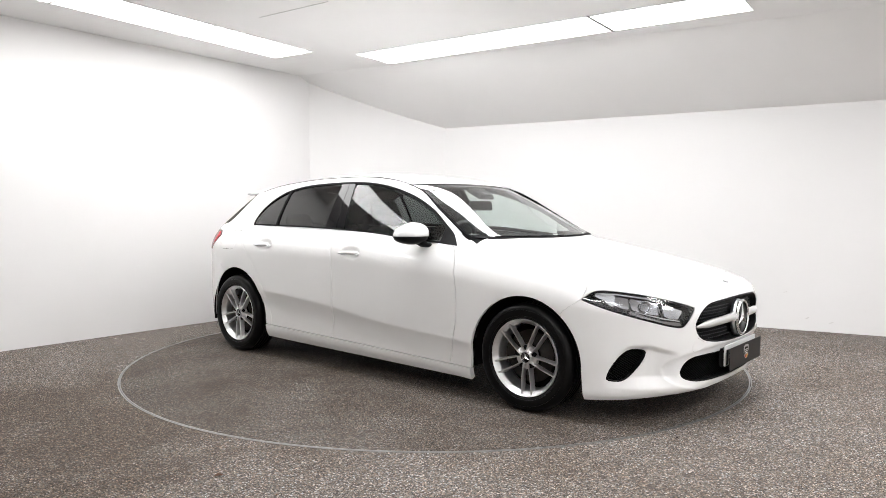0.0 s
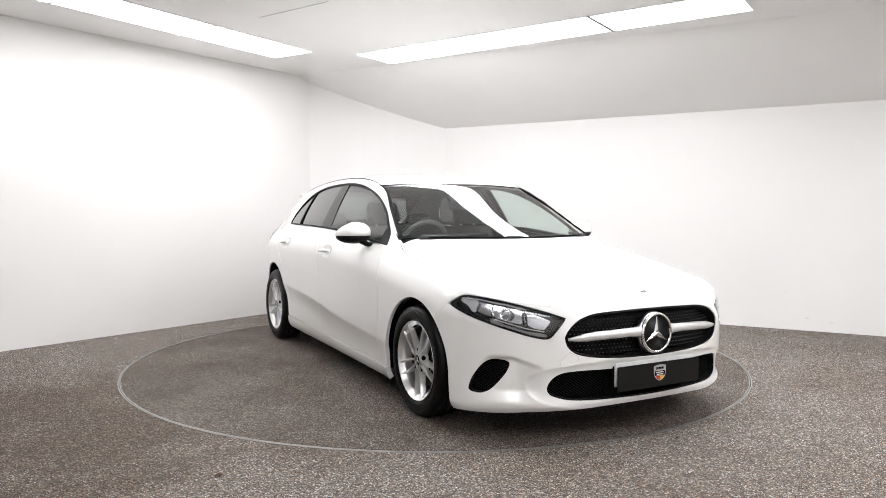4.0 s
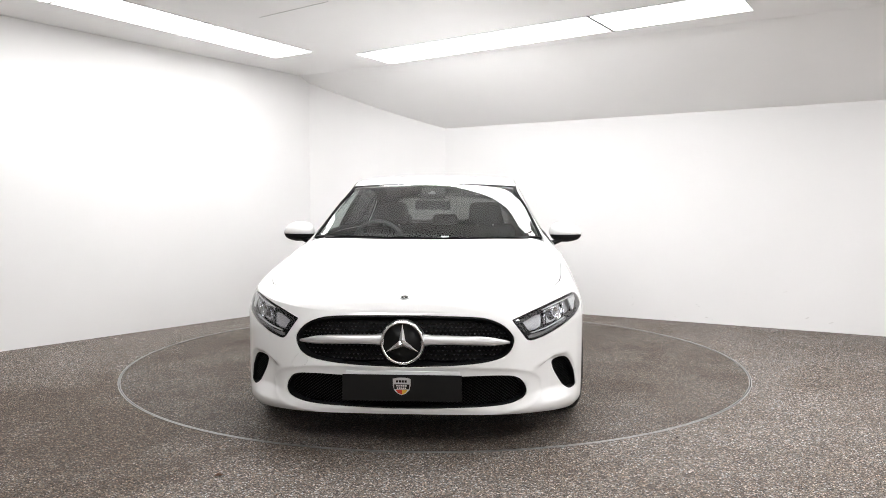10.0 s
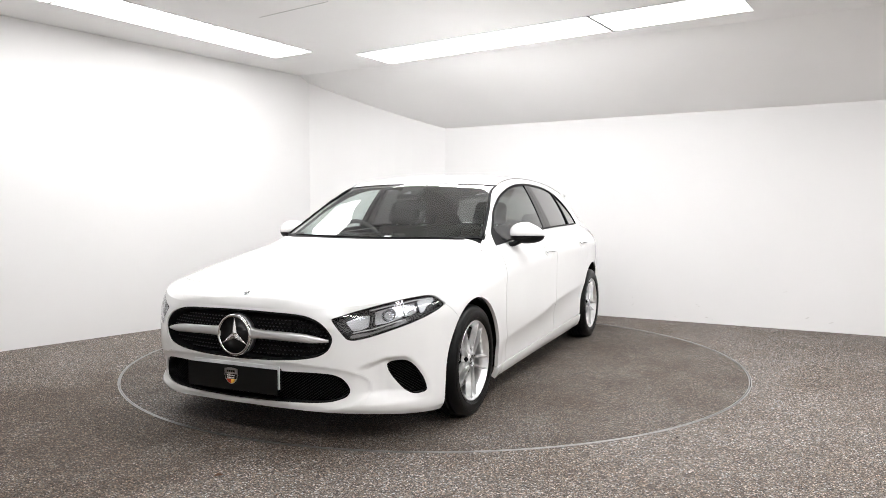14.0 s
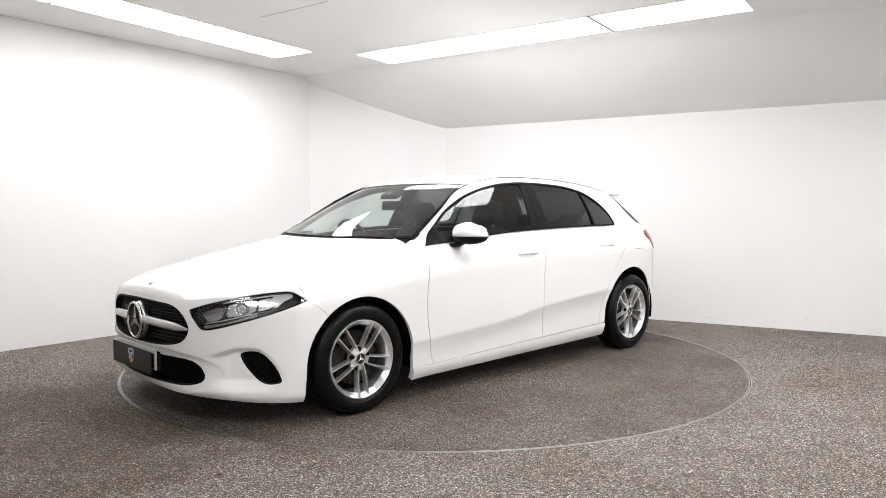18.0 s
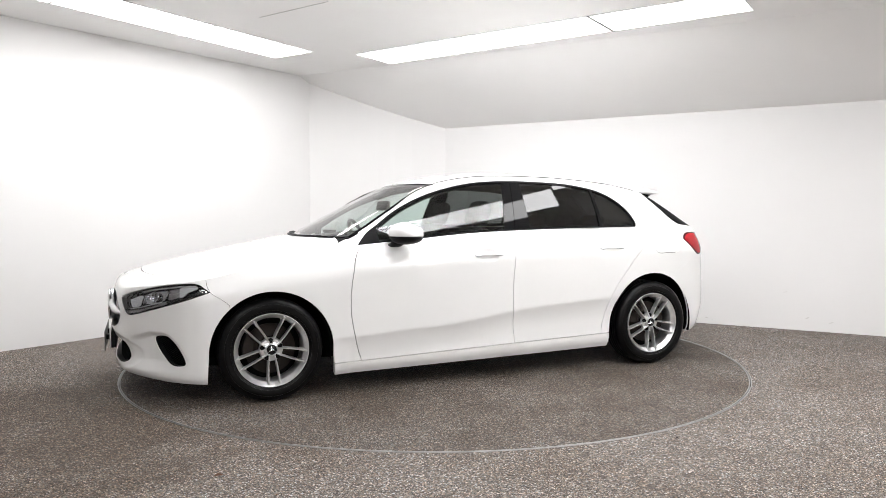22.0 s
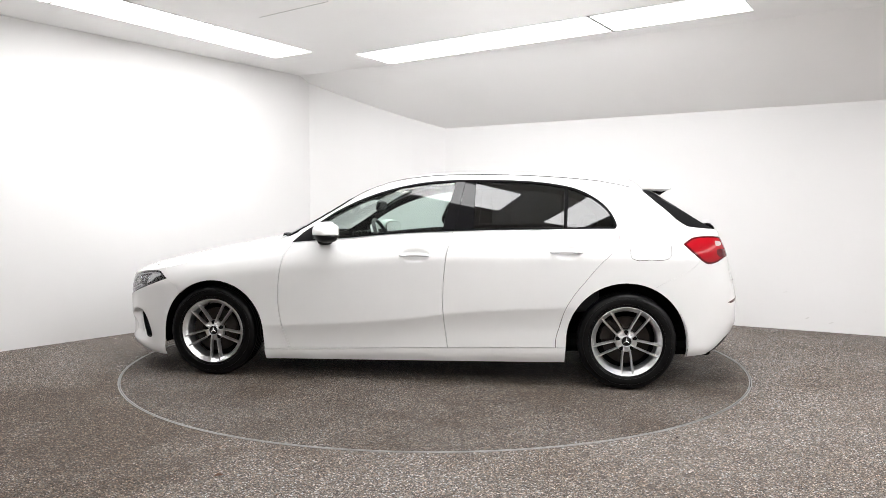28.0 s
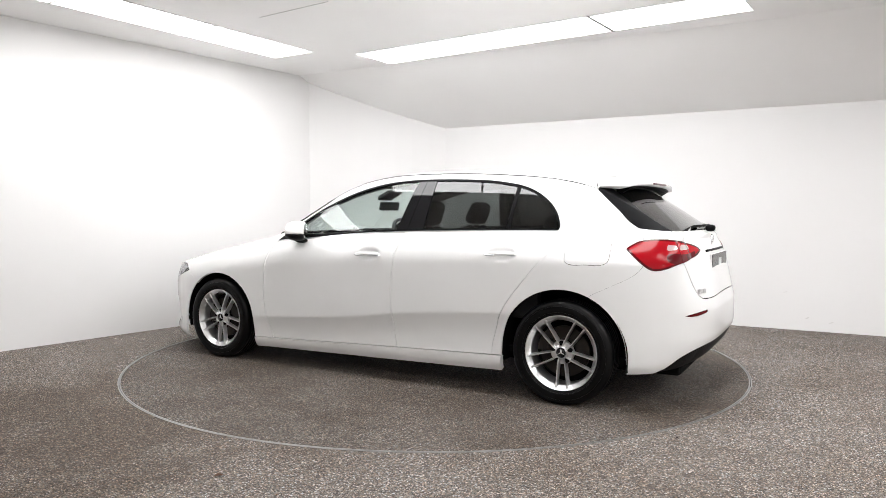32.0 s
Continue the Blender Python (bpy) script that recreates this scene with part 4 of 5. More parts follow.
def top_point(x, y, off=0.0):
    """A point of the top surface (bonnet, glass, roof) over (x, y), pushed out by off, and its normal."""
    k = int(np.argmin(np.abs(TOP_X - x)))
    col = TOP_G[k][::-1]
    j = int(np.clip(np.searchsorted(col[:, 1], abs(y)), 1, len(col) - 1))
    t = (abs(y) - col[j - 1, 1]) / max(col[j, 1] - col[j - 1, 1], 1e-9)
    p = col[j - 1] * (1 - t) + col[j] * t
    n = TOP_N[k][::-1][j].copy()
    p[0] = x
    if y < 0:
        p[1] *= -1
        n[1] *= -1
    return Vector(p + n * off), Vector(n)


def soft_box(sx, sy, sz, m=Matrix(), bevel=0.04, segments=3, bm=None, taper=1.0):
    """A cushion-like box; its top may be narrower by taper."""
    bm = bm or bmesh.new()
    made = bmesh.ops.create_cube(bm, size=1.0)["verts"]
    for v in made:
        k = taper if v.co.z > 0 else 1.0
        v.co = Vector((v.co.x * sx * k, v.co.y * sy * k, v.co.z * sz))
    edges = list({e for v in made for e in v.link_edges})
    out = bmesh.ops.bevel(bm, geom=edges, offset=bevel, segments=segments, affect="EDGES", profile=0.5)
    verts = {v for f in out["faces"] for v in f.verts} | {v for v in made if v.is_valid}
    for f in list(bm.faces):
        verts |= set(f.verts) if any(v in verts for v in f.verts) else set()
    bmesh.ops.transform(bm, matrix=m, verts=list(verts))
    return bm


def disc(radius, depth, m, n=32, bm=None, r2=None):
    bm = bm or bmesh.new()
    bmesh.ops.create_cone(bm, cap_ends=True, segments=n, radius1=radius, radius2=radius if r2 is None else r2, depth=depth, matrix=m)
    return bm


FACING = pose(0, 0, 0, 0, 90, 0)   # turns a cone's axis from z to x


# ---------------------------------------------------------------- wheels
WHEEL_R = 0.302


def tyre_mesh():
    h = 0.1025
    prof = [(0.214, 0.080), (0.219, 0.093), (0.236, 0.1005), (0.256, h), (0.274, 0.1), (0.289, 0.092), (0.2975, 0.08), (WHEEL_R, 0.062)]
    tread = []
    for y in (0.040, 0.013, -0.013, -0.040):
        tread += [(WHEEL_R, y + 0.005), (WHEEL_R - 0.007, y + 0.004), (WHEEL_R - 0.007, y - 0.004), (WHEEL_R, y - 0.005)]
    prof = prof + tread + [(r, -y) for r, y in prof[::-1]]
    bm = lathe(prof, 72)
    # raised rings moulded on the outer sidewall
    for r in (0.2335, 0.268):
        lathe([(r - 0.0012, 0.0985 if r < 0.25 else 0.1005), (r, 0.103), (r + 0.0012, 0.0985 if r < 0.25 else 0.1005)], 72, bm)
    return bm


def spoke_mesh():
    """Ten slim spokes in five pairs that open towards the rim."""
    bm = bmesh.new()
    for k in range(5):
        mid = -math.pi / 2 + k * 2 * math.pi / 5
        for s in (1, -1):
            rows = []
            for r, split, half, front_y, back_y in ((0.030, 0.0150, 0.0034, 0.077, 0.045), (0.055, 0.0195, 0.0032, 0.081, 0.045), (0.11, 0.0262, 0.0034, 0.084, 0.05),
                                                    (0.16, 0.0300, 0.0040, 0.0855, 0.055), (0.188, 0.0322, 0.0052, 0.0865, 0.06), (0.2065, 0.0336, 0.0062, 0.087, 0.065)):
                spread = split / r
                a = mid + s * spread
                c = Vector((math.cos(a), 0, math.sin(a))) * r
                t = Vector((-math.sin(a), 0, math.cos(a))) * s
                # a narrow ridge in front, a broad flank towards the outside of the pair
                rows.append([bm.verts.new(c + t * w + Vector((0, y, 0))) for w, y in
                             ((-half * 1.6, back_y), (-half * 1.2, front_y - 0.010), (-half * 0.8, front_y), (half * 0.8, front_y), (half * 1.9 + 0.001, front_y - 0.026), (half * 2.2 + 0.001, back_y))])
            for a_row, b_row in zip(rows[:-1], rows[1:]):
                for i in range(6):
                    j = (i + 1) % 6
                    bm.faces.new((a_row[i], a_row[j], b_row[j], b_row[i]))
            bm.faces.new(rows[0])
            bm.faces.new(rows[-1])
    # web at the hub with the seat of the cap
    lathe([(0.0, 0.05), (0.0, 0.071), (0.036, 0.073), (0.046, 0.066), (0.066, 0.064), (0.071, 0.045)], 40, bm, close=False)
    bmesh.ops.recalc_face_normals(bm, faces=bm.faces)
    return bm


def three_arms(radius, width, height, bm=None):
    """Three tapered, ridged arms in the x-z plane, raised along +y."""
    bm = bm or bmesh.new()
    for k in range(3):
        a = math.pi / 2 + k * 2 * math.pi / 3
        d, t = Vector((math.cos(a), 0, math.sin(a))), Vector((-math.sin(a), 0, math.cos(a)))
        tip, left, right = bm.verts.new(d * radius), bm.verts.new(t * width + d * width * 0.58), bm.verts.new(-t * width + d * width * 0.58)
        ridge, root = bm.verts.new(d * width * 0.9 + Vector((0, height, 0))), bm.verts.new(Vector((0, height, 0)))
        low = bm.verts.new(Vector((0, 0, 0)))
        for f in ((tip, left, ridge), (tip, ridge, right), (left, root, ridge), (right, ridge, root), (tip, right, low), (tip, low, left)):
            bm.faces.new(f)
    bmesh.ops.recalc_face_normals(bm, faces=bm.faces)
    return bm


def bolts_mesh(k):
    a = math.pi / 2 + k * 2 * math.pi / 5
    # the wider black disc paints in the shade of the bolt hole
    return disc(0.0140, 0.012, pose(0.0535 * math.cos(a), 0.0665, 0.0535 * math.sin(a), 90), 20, disc(0.0065, 0.012, pose(0.0535 * math.cos(a), 0.068, 0.0535 * math.sin(a), 90), 6))


def disc_brake():
    bm = lathe([(0.07, 0.0), (0.07, 0.03), (0.085, 0.03), (0.087, 0.022), (0.147, 0.022), (0.147, 0.0)], 56)
    return bm


def caliper_mesh(angle):
    bm = bmesh.new()
    rows = []
    for k in range(9):
        a = angle - 0.45 + 0.9 * k / 8
        c, s = math.cos(a), math.sin(a)
        rows.append([bm.verts.new((r * c, y, r * s)) for r, y in ((0.10, 0.033), (0.158, 0.036), (0.162, -0.02), (0.10, -0.02))])
    for p, q in zip(rows[:-1], rows[1:]):
        for i in range(4):
            bm.faces.new((p[i], p[(i + 1) % 4], q[(i + 1) % 4], q[i]))
    bm.faces.new(rows[0])
    bm.faces.new(rows[-1])
    bmesh.ops.recalc_face_normals(bm, faces=bm.faces)
    return bm


WHEEL_MESHES = {}


def wheel_piece(key, make, mat, parent, name, label="", smooth=True):
    if key not in WHEEL_MESHES:
        ob = part(name, make(), mat, parent, label, smooth)
        WHEEL_MESHES[key] = ob.data
        return ob
    ob = new(name, WHEEL_MESHES[key])
    ob.parent = parent
    if label:
        tagged(ob, label)
    return ob


def add_wheel(x, y, side, turn):
    barrel = [(0.2155, 0.083), (0.2165, 0.093), (0.2145, 0.096), (0.2115, 0.0945), (0.2095, 0.089), (0.1905, 0.074), (0.187, 0.064), (0.184, 0.03), (0.180, -0.09), (0.186, -0.095), (0.2155, -0.08)]
    w = wheel_piece("wheel", lambda: lathe(barrel, 72), M_ALLOY, car, "wheel", "silver five-double-spoke alloy wheel")
    w.matrix_local = pose(x, y, WHEEL_R, 0, 0, 0 if side == 1 else 180) @ pose(0, 0, 0, 0, turn, 0)
    wheel_piece("tyre", tyre_mesh, M_RUBBER, w, "tyre", "worn black rubber tyre")
    wheel_piece("spokes", spoke_mesh, M_ALLOY, w, "spoke_star", "paired silver spokes", False)
    wheel_piece("cap", lambda: disc(0.033, 0.006, pose(0, 0.076, 0, 90), 36), M_BLACK, w, "hub_cap", "black hub cap")
    wheel_piece("cap_ring", lambda: lathe([(0.028, 0.077), (0.030, 0.081), (0.0335, 0.081), (0.0345, 0.074)], 36), M_SILVER, w, "cap_ring", "silver ring")
    wheel_piece("cap_star", lambda: bmesh_moved(three_arms(0.027, 0.0055, 0.003), pose(0, 0.0795, 0)), M_CHROME, w, "cap_emblem", "small chrome emblem", False)
    for k in range(5):
        wheel_piece(("bolt", k), lambda: bolts_mesh(k), M_DARK, w, "wheel_bolt", "wheel bolt on a black disc that stands for its shaded hole", False)
    wheel_piece("disc", disc_brake, M_DISC, w, "brake_disc", "rust-tinged steel brake disc")
    wheel_piece(("caliper", x > 0), lambda: caliper_mesh(0.2 if x > 0 else 0.5), M_DISC, w, "brake_caliper", "dark brake caliper", False)
    wheel_piece("backing", lambda: lathe([(0.0, -0.03), (0.0, -0.022), (0.186, -0.022), (0.186, -0.03)], 48, close=False), M_DARK, w, "backing_plate", "dark backing plate")
    wheel_piece("valve", lambda: disc(0.004, 0.03, pose(0.014, 0.075, 0.186, 70), 10), M_SATIN, w, "valve", "black valve stem")
    return w


def bmesh_moved(bm, m):
    bmesh.ops.transform(bm, matrix=m, verts=bm.verts)
    return bm


for wx, wy in ((1.3645, 0.789), (-1.3645, 0.789)):
    for side in (1, -1):
        add_wheel(wx, wy * side, side, 4.0 if wx > 0 else 2.0)
        # dark liner of the wheel arch
        u0, z0, r = ARCHES[0 if wx > 0 else 1]
        bm = bmesh.new()
        rows = []
        cx = 1.3625 if wx > 0 else -1.3645
        for k in range(29):
            a = math.radians(-12 + 204 * k / 28)
            c, s = math.cos(a), math.sin(a)
            rows.append([bm.verts.new((cx + rr * c, yy * side, z0 + rr * s)) for rr, yy in ((r + 0.002, 0.852), (r + 0.010, 0.80), (r + 0.012, 0.52), (0.03, 0.515))])
        for p, q in zip(rows[:-1], rows[1:]):
            for i in range(3):
                bm.faces.new((p[i], p[i + 1], q[i + 1], q[i]))
        bmesh.ops.recalc_face_normals(bm, faces=bm.faces)
        part("wheel_arch_liner", bm, M_DARK, car, "black felt wheel arch liner")

bm = box(3.9, 0.98, 0.10, pose(0.0, 0, 0.205), 0.02)
box(1.78, 1.62, 0.06, pose(0.0, 0, 0.19), 0.015, bm)
box(0.40, 1.05, 0.10, pose(-1.75, 0, 0.32), 0.02, bm)
box(0.24, 1.16, 0.05, pose(1.83, 0, 0.215), 0.015, bm)
part("underbody", bm, M_DARK, car, "black underbody panels", False)

# ---------------------------------------------------------------- nose: grille, emblem, intake, number plate
M_BAR = material("brushed_silver_paint", (0.78, 0.78, 0.79), rough=0.36, metal=0.75)
grille = panel("grille", WALL.inside(GRILLE, -0.012).moved(-0.05).both(), M_SATIN, car, 0.0, "black radiator grille with a stud pattern")
bm = bmesh.new()
probe = np.zeros((1, 7))
for row in range(12):
    z = 0.412 + row * 0.0195
    for k in range(-24, 25):
        u = k * 0.0215 + (0.01075 if row % 2 else 0.0)
        probe[0, 6], probe[0, 2] = abs(u), z
        if GRILLE(probe)[0] > -0.012 or math.hypot(u, z - 0.515) < 0.108:
            continue
        p, n = wall_point(abs(u), z, -0.045)
        if u < 0:
            p.y, n.y = -p.y, -n.y
        t = n.cross(Vector((0, 0, 1))).normalized()
        up = t.cross(n)
        tip = bm.verts.new(p + n * 0.008)
        ring = [bm.verts.new(p + t * a * 0.0062 + up * b * 0.004) for a, b in ((1, 0), (0, 1), (-1, 0), (0, -1))]
        for i in range(4):
            bm.faces.new((ring[i], ring[(i + 1) % 4], tip))
bmesh.ops.recalc_face_normals(bm, faces=bm.faces)
studs = part("stud_pattern", bm, material("dark_stud", (0.09, 0.09, 0.095), rough=0.35, metal=0.6), grille, "small dark grille studs", False)
tagged(studs, kind="stuff")
for side in (1, -1):
    bm = along_wall([(0.085, 0.527), (0.20, 0.526), (0.35, 0.521), (0.497, 0.509)], [(0, 0.030, 0.02), (0.12, 0.0225, 0.018), (0.75, 0.020, 0.013), (1, 0.006, 0.004)], -0.010, 22, square=2.6)
    part("grille_bar", flipped(bm, side), M_BAR, grille, "tapered satin silver grille bar")
STAR_X = 2.243
emblem = part("emblem", disc(0.104, 0.03, pose(STAR_X - 0.016, 0, 0.515) @ FACING, 56, r2=0.098), M_SILVER, grille, "round chrome-ringed nose emblem")
EMBLEM_M = pose(STAR_X + 0.002, 0, 0.515, 0, 0, -90)
bm = bmesh_moved(lathe([(0.086, 0.0), (0.087, 0.007), (0.091, 0.011), (0.096, 0.010), (0.1005, 0.004), (0.101, -0.004)], 64), EMBLEM_M)
part("emblem_ring", bm, M_CHROME, car, "chrome ring of the nose emblem")
part("emblem_face", disc(0.0875, 0.004, pose(STAR_X + 0.001, 0, 0.515) @ FACING, 56), M_PLATE, car, "black emblem face")
part("emblem_arms", bmesh_moved(three_arms(0.0865, 0.0145, 0.009), pose(STAR_X + 0.004, 0, 0.515, 0, 0, -90)), M_CHROME, car, "three chrome arms of the emblem", False)

p, n = top_point(2.149, 0.0, 0.002)
tilt = Matrix.Translation(p) @ n.to_track_quat("Z", "Y").to_matrix().to_4x4()
part("bonnet_badge", disc(0.021, 0.004, tilt, 32, r2=0.019), M_SILVER, front_bumper, "small silver bonnet badge", False)
part("badge_face", disc(0.0155, 0.002, tilt @ pose(0, 0, 0.0022), 28), M_PLATE, front_bumper, "dark badge centre", False)
part("badge_star", bmesh_moved(three_arms(0.015, 0.0035, 0.0015), tilt @ pose(0, 0, 0.0034, 90, 0, 0)), M_CHROME, front_bumper, "tiny chrome star", False)


def mesh_bars(hole, u_range, z_range, step, off, both=True):
    """A woven pattern of thin slanting bars across an opening."""
    bm = bmesh.new()
    probe = np.zeros((1, 7))
    (u0, u1), (z0, z1) = u_range, z_range
    for slope in (1, -1):
        k = int((u0 - (z1 - z0) * 2.2) / step) - 1
        while k * step < u1 + (z1 - z0) * 2.2:
            prev = None
            for t in np.linspace(0, 1, 13):
                z = z0 + (z1 - z0) * t
                u = k * step + slope * (z - z0) * 1.7
                probe[0, 6], probe[0, 2] = abs(u), z
                ok = (both or u > 0) and HOLE_OK(hole, probe) and abs(u) < u1 + 0.02
                if not ok:
                    prev = None
                    continue
                p, n = wall_point(abs(u), z, off)
                if u < 0:
                    p.y, n.y = -p.y, -n.y
                side_dir = n.cross(Vector((0, 0, 1))).normalized() * 0.0021
                cur = (bm.verts.new(p - side_dir), bm.verts.new(p + n * 0.004), bm.verts.new(p + side_dir))
                if prev:
                    bm.faces.new((prev[0], prev[1], cur[1], cur[0]))
                    bm.faces.new((prev[1], prev[2], cur[2], cur[1]))
                prev = cur
            k += 1
    bmesh.ops.recalc_face_normals(bm, faces=bm.faces)
    return bm


def HOLE_OK(hole, probe):
    return hole(probe)[0] < -0.002


intake = panel("lower_intake", WALL.inside(INTAKE, -0.012).moved(-0.05).both(), M_DARK, front_bumper, 0.0, "black lower air intake")
net = part("intake_mesh", mesh_bars(INTAKE, (-0.60, 0.60), (0.206, 0.358), 0.021, -0.038), M_PLASTIC, front_bumper, "black honeycomb intake mesh", False)
fog_net = mesh_bars(FOG, (0.76, 1.01), (0.236, 0.402), 0.021, -0.022, False)
for side in (1, -1):
    s = WALL.inside(FOG, -0.01).moved(-0.035)
    panel("side_intake", s if side == 1 else s.mirrored(), M_DARK, front_bumper, 0.0, "black side intake insert")
    bm = fog_net.copy() if side == 1 else flipped(fog_net, -1)
    part("side_mesh", bm, M_PLASTIC, front_bumper, "black side intake mesh", False)
for hole, deep, name in ((INTAKE, 0.052, "intake_liner"), (GRILLE, 0.054, "grille_liner")):
    panel(name, WALL.inside(hole, -0.0026).outside(hole, -0.004).both(), M_PLASTIC, front_bumper, deep, "black liner round the opening", lift=-0.006)
for side in (1, -1):
    s = WALL.inside(FOG, -0.0026).outside(FOG, -0.004)
    panel("side_intake_liner", s if side == 1 else s.mirrored(), M_PLASTIC, front_bumper, 0.036, "black liner round the side intake", lift=-0.005)
# tow eye cover: a thin line in the bumper
cover = WALL.inside(TOW_EYE, 0.0006).outside(GRILLE, GAP)
panel("tow_eye_cover", cover.mirrored(), M_PAINT, front_bumper, 0.004, "small white tow eye cover")

# plate carrier with a black dealer card
PLATE_Z = 0.3185
plate = part("number_plate", box(0.008, 0.520, 0.111, pose(2.240, 0, PLATE_Z + 0.011), 0.002), M_WHITE, car, "white number plate behind a black card", False)
part("plate_border", box(0.002, 0.030, 0.080, pose(2.2448, -0.225, PLATE_Z + 0.002)), M_PLATE, plate, "black bar on the plate", False)
part("plate_border", box(0.002, 0.030, 0.080, pose(2.2448, 0.225, PLATE_Z + 0.002)), M_PLATE, plate, "black bar on the plate", False)
part("plate_backing", box(0.03, 0.50, 0.10, pose(2.222, 0, PLATE_Z), 0.003), M_PLASTIC, plate, "black plate bracket", False)
for y in (-0.12, 0.12):
    part("card_spacer", box(0.026, 0.03, 0.03, pose(2.256, y, PLATE_Z), 0.002), M_PLASTIC, plate, "black card spacer", False)
part("plate_card", box(0.004, 0.540, 0.119, pose(2.270, 0, PLATE_Z - 0.0035), 0.001), M_PLATE, plate, "black dealer card", False)


def shield(cx, cy, cz, s, facing, parent):
    """A small crest: pale top, dark band with bars, red and yellow foot. facing: 1 forward, -1 rearward."""
    pts = [(-0.042, 0.036), (-0.02, 0.041), (0.0, 0.042), (0.02, 0.041), (0.042, 0.036), (0.042, 0.005), (0.036, -0.018), (0.02, -0.034), (0.0, -0.042), (-0.02, -0.034), (-0.036, -0.018), (-0.042, 0.005)]

    def plate_of(poly, depth):
        bm = bmesh.new()
        a = [bm.verts.new((cx + facing * depth, cy + facing * y * s, cz + z * s)) for y, z in poly]
        b = [bm.verts.new((cx, cy + facing * y * s, cz + z * s)) for y, z in poly]
        bm.faces.new(a)
        for i in range(len(poly)):
            j = (i + 1) % len(poly)
            bm.faces.new((b[i], b[j], a[j], a[i]))
        bmesh.ops.recalc_face_normals(bm, faces=bm.faces)
        return bm
    part("crest", plate_of(pts, 0.0015), M_SILVER, parent, "silver crest", False)
    part("crest_band", plate_of([(-0.037, 0.010), (0.037, 0.010), (0.035, -0.014), (-0.035, -0.014)], 0.0022), M_PLATE, parent, "black crest band", False)
    part("crest_foot", plate_of([(-0.028, -0.016), (0.001, -0.016), (0.001, -0.038), (-0.018, -0.031)], 0.0022), M_REDP, parent, "red crest foot", False)
    part("crest_foot", plate_of([(0.001, -0.016), (0.028, -0.016), (0.018, -0.031), (0.001, -0.038)], 0.0022), M_YELLOW, parent, "yellow crest foot", False)
    for z, w, mat in ((0.024, 0.027, M_PLATE), (0.003, 0.026, M_WHITE), (-0.008, 0.023, M_WHITE)):
        h = 0.0055 if mat is M_PLATE else 0.003
        n_bars = 4 if mat is M_PLATE else 5
        for k in range(n_bars):
            y0 = -w + 2 * w * k / n_bars
            y1 = y0 + 2 * w / n_bars * 0.78
            part("print_bar", plate_of([(y0, z + h), (y1, z + h), (y1, z - h), (y0, z - h)], 0.0028), mat, parent, smooth=False)


shield(2.2722, 0.0, PLATE_Z + 0.004, 0.95, 1, plate)

# ---------------------------------------------------------------- headlamps
M_LAMP_BODY = material("dark_lamp_housing", (0.018, 0.018, 0.02), rough=0.22, spec=0.4)
M_LAMP_GREY = material("grey_lamp_bezel", (0.42, 0.42, 0.43), rough=0.25, metal=0.7)
M_DRL = material("frosted_light_guide", (0.62, 0.63, 0.65), rough=0.25, metal=0.3)
CHAMBERS = (region([(0.578, 0.600), (0.660, 0.628), (0.698, 0.630), (0.690, 0.572), (0.655, 0.558), (0.612, 0.552)], sharp=(0, 2, 3, 5)),
            region([(0.722, 0.644), (0.80, 0.660), (0.872, 0.669), (0.866, 0.610), (0.80, 0.590), (0.722, 0.578)], sharp=(0, 2, 3, 5)),
            region([(0.880, 0.669), (0.94, 0.679), (0.985, 0.672), (0.968, 0.642), (0.92, 0.618), (0.880, 0.610)], sharp=(0, 5)))
